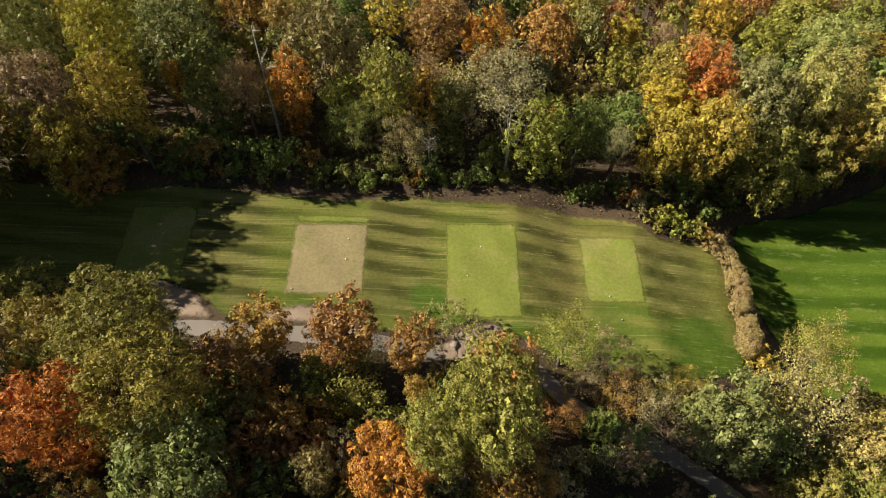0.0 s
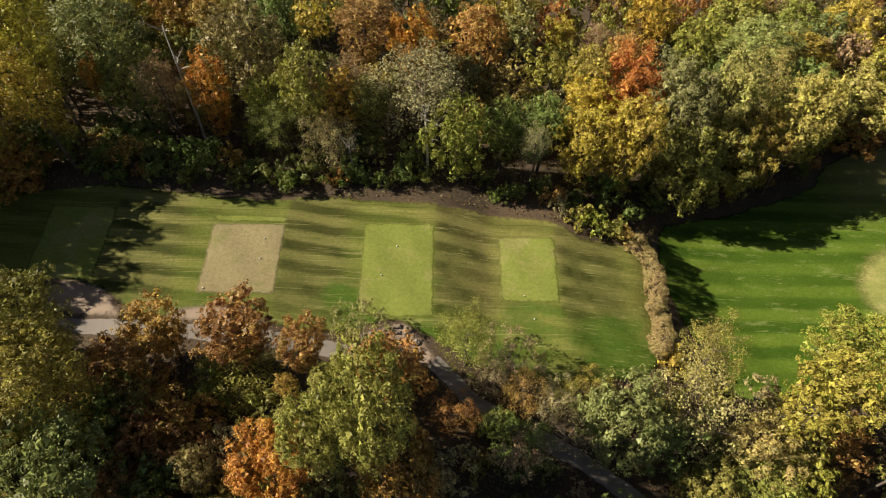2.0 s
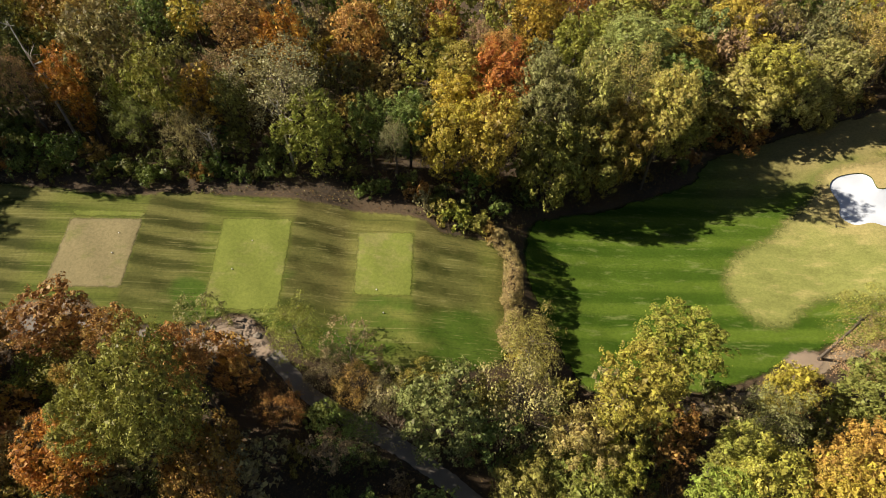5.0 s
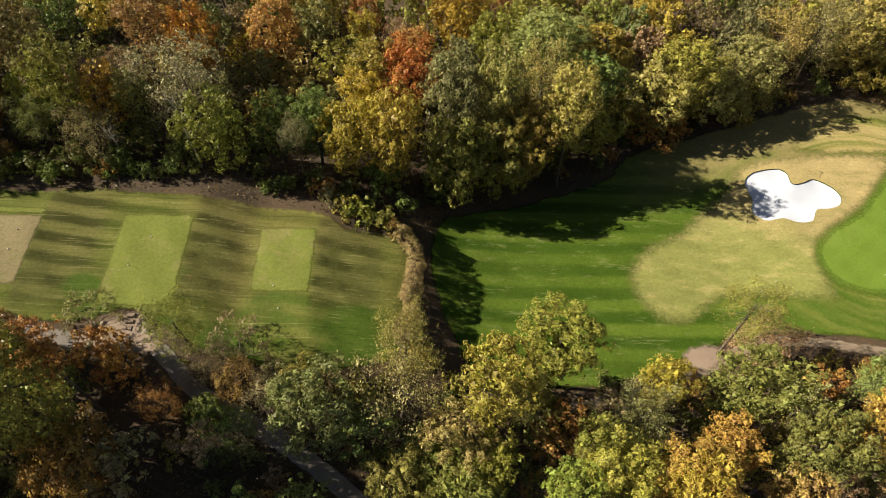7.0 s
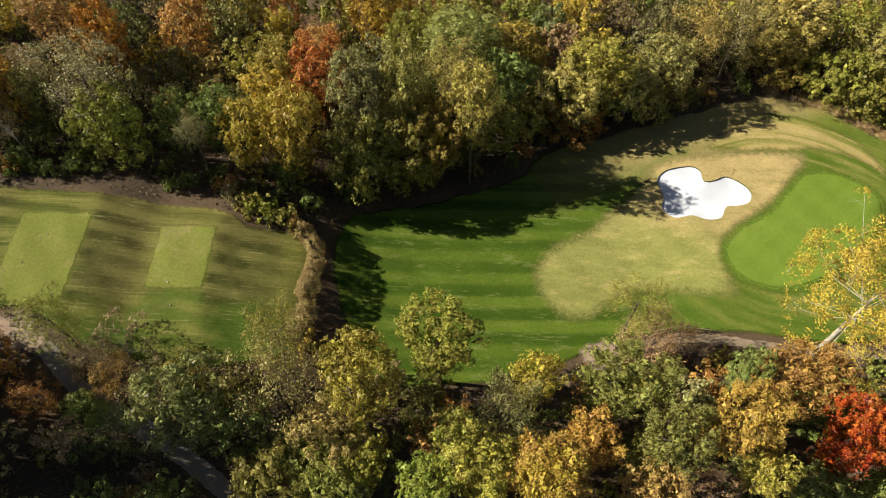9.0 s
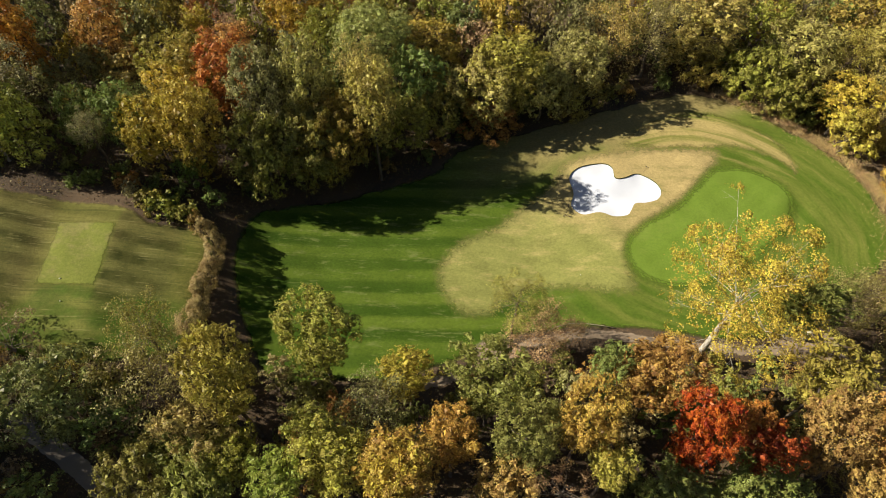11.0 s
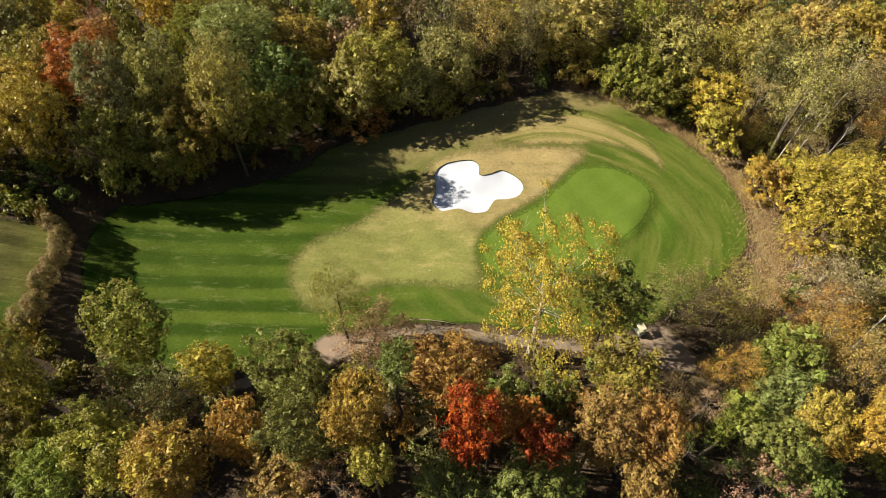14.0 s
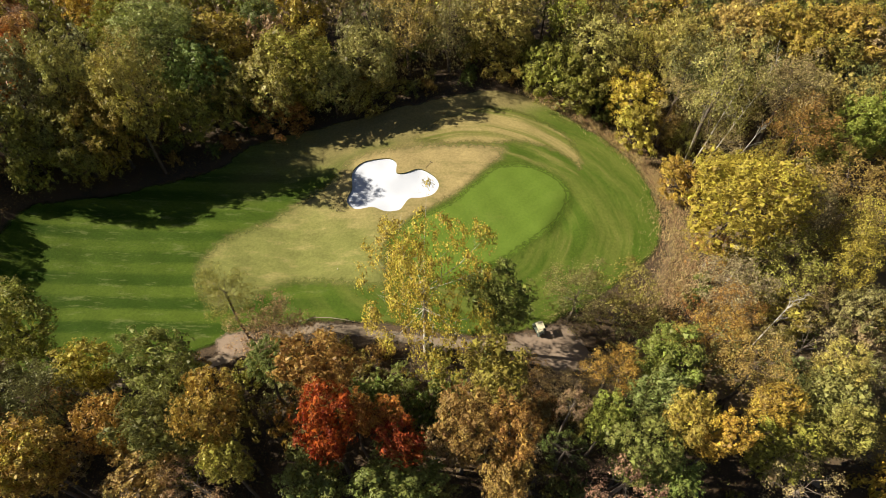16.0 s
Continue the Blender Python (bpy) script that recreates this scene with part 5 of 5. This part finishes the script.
# ---- things on the course ----
def box(bm, x0, y0, z0, x1, y1, z1, bevel=0.0):
    r = bmesh.ops.create_cube(bm, size=1.0)
    bmesh.ops.transform(bm, matrix=Matrix.Translation(((x0 + x1) / 2, (y0 + y1) / 2, (z0 + z1) / 2)) @ Matrix.Diagonal((x1 - x0, y1 - y0, z1 - z0, 1)), verts=r["verts"])
    if bevel:
        edges = {e for v in r["verts"] for e in v.link_edges}
        bmesh.ops.bevel(bm, geom=list(edges), offset=bevel, segments=2, affect="EDGES")


def boxpart(name, size, mat, parent, bevel=0.02, label=""):
    bm = bmesh.new()
    box(bm, *size, bevel)
    return part(name, bm, mat, parent, label)


def at_ground(name, x, y, turn, label, category, group="", lift=0.0):
    root = new(name)
    root.matrix_basis = pose(x, y, float(ground_z(x, y)) + lift, 0, 0, turn)
    return tagged(root, label, category, group)


def golf_cart(x, y, turn):
    root = at_ground("golf_cart", x, y, turn, "small golf cart with a cream roof parked on bare ground", "golf cart", lift=0.10)
    bm = bmesh.new()
    box(bm, -0.58, -1.15, 0.28, 0.58, 1.15, 0.42, 0.05)
    box(bm, -0.55, 0.62, 0.42, 0.55, 1.15, 0.78, 0.1)
    box(bm, -0.55, -0.95, 0.42, 0.55, -0.1, 0.68, 0.05)
    part("body", bm, BLUE, root)
    boxpart("roof", (-0.58, -0.75, 1.78, 0.58, 0.55, 1.86), CREAM, root, 0.035, "cream plastic roof")
    boxpart("seat", (-0.52, -0.62, 0.68, 0.52, -0.12, 0.80), CREAM, root, 0.04)
    boxpart("seat_back", (-0.52, -0.74, 0.80, 0.52, -0.62, 1.15), CREAM, root, 0.04)
    for px, py in ((-0.54, 0.66), (0.54, 0.66), (-0.54, -0.86), (0.54, -0.86)):
        bm = bmesh.new()
        tube(bm, [(px, py, 0.5), (px, py * 0.85, 1.2), (px, py * 0.72, 1.79)], [0.025] * 3, 6)
        part("post", bm, STEEL, root)
    for px in (-0.5, 0.5):
        for py in (-0.72, 0.78):
            bm = bmesh.new()
            bmesh.ops.create_cone(bm, cap_ends=True, segments=18, radius1=0.23, radius2=0.23, depth=0.2, matrix=pose(px, py, 0.23, 0, 90, 0))
            wheel = part("wheel", bm, BLACK, root)
            bm = bmesh.new()
            bmesh.ops.create_cone(bm, cap_ends=True, segments=14, radius1=0.12, radius2=0.10, depth=0.03, matrix=pose(px + (0.11 if px > 0 else -0.11), py, 0.23, 0, 90, 0))
            part("hub", bm, STEEL, wheel)
    bm = bmesh.new()
    tube(bm, [(-0.25, 0.62, 0.7), (-0.25, 0.4, 0.98)], [0.02, 0.02], 6)
    part("steering_column", bm, BLACK, root)
    for px in (-0.25, 0.25):
        bm = bmesh.new()
        tube(bm, [(px, -1.02, 0.45), (px, -1.08, 1.2)], [0.14, 0.17], 10)
        part("golf_bag", bm, BLACK, root)


golf_cart(133.4, 41.6, 20)


def flagstick(x, y):
    root = at_ground("flagstick", x, y, 0, "thin white flagstick standing in the hole on the green", "flagstick", lift=0.13)
    bm = bmesh.new()
    tube(bm, [(0, 0, -0.1), (0, 0, 1.1), (0, 0, 2.15)], [0.022, 0.02, 0.016], 8)
    part("pole", bm, WHITE, root)
    bm = bmesh.new()
    g = [[bm.verts.new((0.02 + 0.1 * i / 6, 0.05 * math.sin(i * 1.1), 2.1 - 0.4 * j / 2 - 0.06 * i)) for j in range(3)] for i in range(7)]
    for i in range(6):
        for j in range(2):
            bm.faces.new((g[i][j], g[i + 1][j], g[i + 1][j + 1], g[i][j + 1]))
    bmesh.ops.solidify(bm, geom=bm.faces[:], thickness=0.006)
    part("flag", bm, WHITE, root, "plain cloth flag")
    bm = bmesh.new()
    bmesh.ops.create_cone(bm, cap_ends=True, segments=16, radius1=0.055, radius2=0.055, depth=0.015, matrix=pose(0, 0, 0.0))
    part("cup", bm, BLACK, root, "dark hole cup")


flagstick(119.0, 53.2)


def slab_steps(x, y):
    root = at_ground("tee_steps", x, y, 0, "short flight of weathered brown slab steps up to the tee", "steps", lift=0.06)
    for k in range(3):
        boxpart("step", (-0.52, 0.95 * k - 0.24, 0.12 * k - 0.3, 0.52, 0.95 * k + 0.24, 0.12 * k + 0.12), TIMBER, root, 0.04)
        boxpart("riser", (-0.56, 0.95 * k - 0.36, 0.12 * k - 0.3, 0.56, 0.95 * k - 0.242, 0.12 * k + 0.10), BARK, root, 0.02, "dark timber edging")


slab_steps(6.1, 38.5)


def boulder(x, y, s, seed, label="grey boulder lying on bare sandy ground"):
    rng = np.random.default_rng(seed)
    bm = bmesh.new()
    bmesh.ops.create_icosphere(bm, subdivisions=3, radius=1.0)
    for v in bm.verts:
        n = noise.noise(v.co * 1.3 + Vector((seed, 0, 0))) * 0.35 + noise.noise(v.co * 4 + Vector((0, seed, 0))) * 0.08
        v.co *= 1 + n
        v.co = Vector((v.co.x * s, v.co.y * s * 0.8, max(v.co.z, -0.4) * s * 0.65))
    ob = part("boulder", bm, STONE)
    ob.matrix_basis = pose(x, y, float(ground_z(x, y)) + 0.1 + 0.2 * s, 0, 0, rng.uniform(0, 360))
    tagged(ob, label, "boulder", "boulders by the tee steps")


boulder(8.8, 38.0, 0.55, 1)
boulder(1.6, 37.6, 0.6, 2)
boulder(2.6, 39.2, 0.35, 3)


def tee_marker(x, y, lift=0.13):
    bm = bmesh.new()
    bmesh.ops.create_uvsphere(bm, u_segments=14, v_segments=8, radius=0.10)
    for v in bm.verts:
        v.co.z = max(v.co.z, -0.08) * 0.9
    root = part("tee_marker", bm, WHITE, smooth=True)
    root.location = (x, y, float(ground_z(x, y)) + lift + 0.07)
    tagged(root, "small white round tee marker on the grass", "tee marker", "tee markers")


for x, y in ((25.2, 42.9), (-23.9, 42.1), (3.5, 48.3), (5.5, 53.3), (-13.7, 53.6), (-13.8, 50.2), (-20.8, 45.2), (-45.3, 47.3), (24.0, 46.6)):
    tee_marker(x, y)


def golf_ball(x, y):
    bm = bmesh.new()
    bmesh.ops.create_icosphere(bm, subdivisions=2, radius=0.09)
    ob = part("distance_marker", bm, WHITE, smooth=True)
    ob.location = (x, y, float(ground_z(x, y)) + 0.15)
    tagged(ob, "small white distance marker set in the approach turf", "marker")


golf_ball(101.8, 52.5)


def rake(x, y, turn):
    root = at_ground("bunker_rake", x, y, turn, "dark wooden rake lying on the turf beside the bunker", "rake", "bunker rakes", lift=0.13)
    bm = bmesh.new()
    tube(bm, [(0, -0.8, 0.03), (0, 0.8, 0.05)], [0.022, 0.02], 6)
    part("handle", bm, TIMBER, root)
    boxpart("head", (-0.35, 0.78, 0.0, 0.35, 0.86, 0.07), BLACK, root, 0.01)


rake(115.9, 74.5, -35)
rake(101.2, 64.3, 75)
rake(102.2, 66.4, 80)


def kerb():
    """A low pale edging along the path near the green."""
    bm = bmesh.new()
    pts = [(95.2, 42.3), (97, 43.3), (99.2, 43.8), (101.6, 43.7), (104, 43.2), (106, 42.6)]
    tube(bm, [(x, y, float(ground_z(x, y)) + 0.12) for x, y in pts], [0.07] * len(pts), 8)
    tagged(part("path_kerb", bm, STONE, smooth=True), "low pale edging curving along the cart path", "kerb")


kerb()
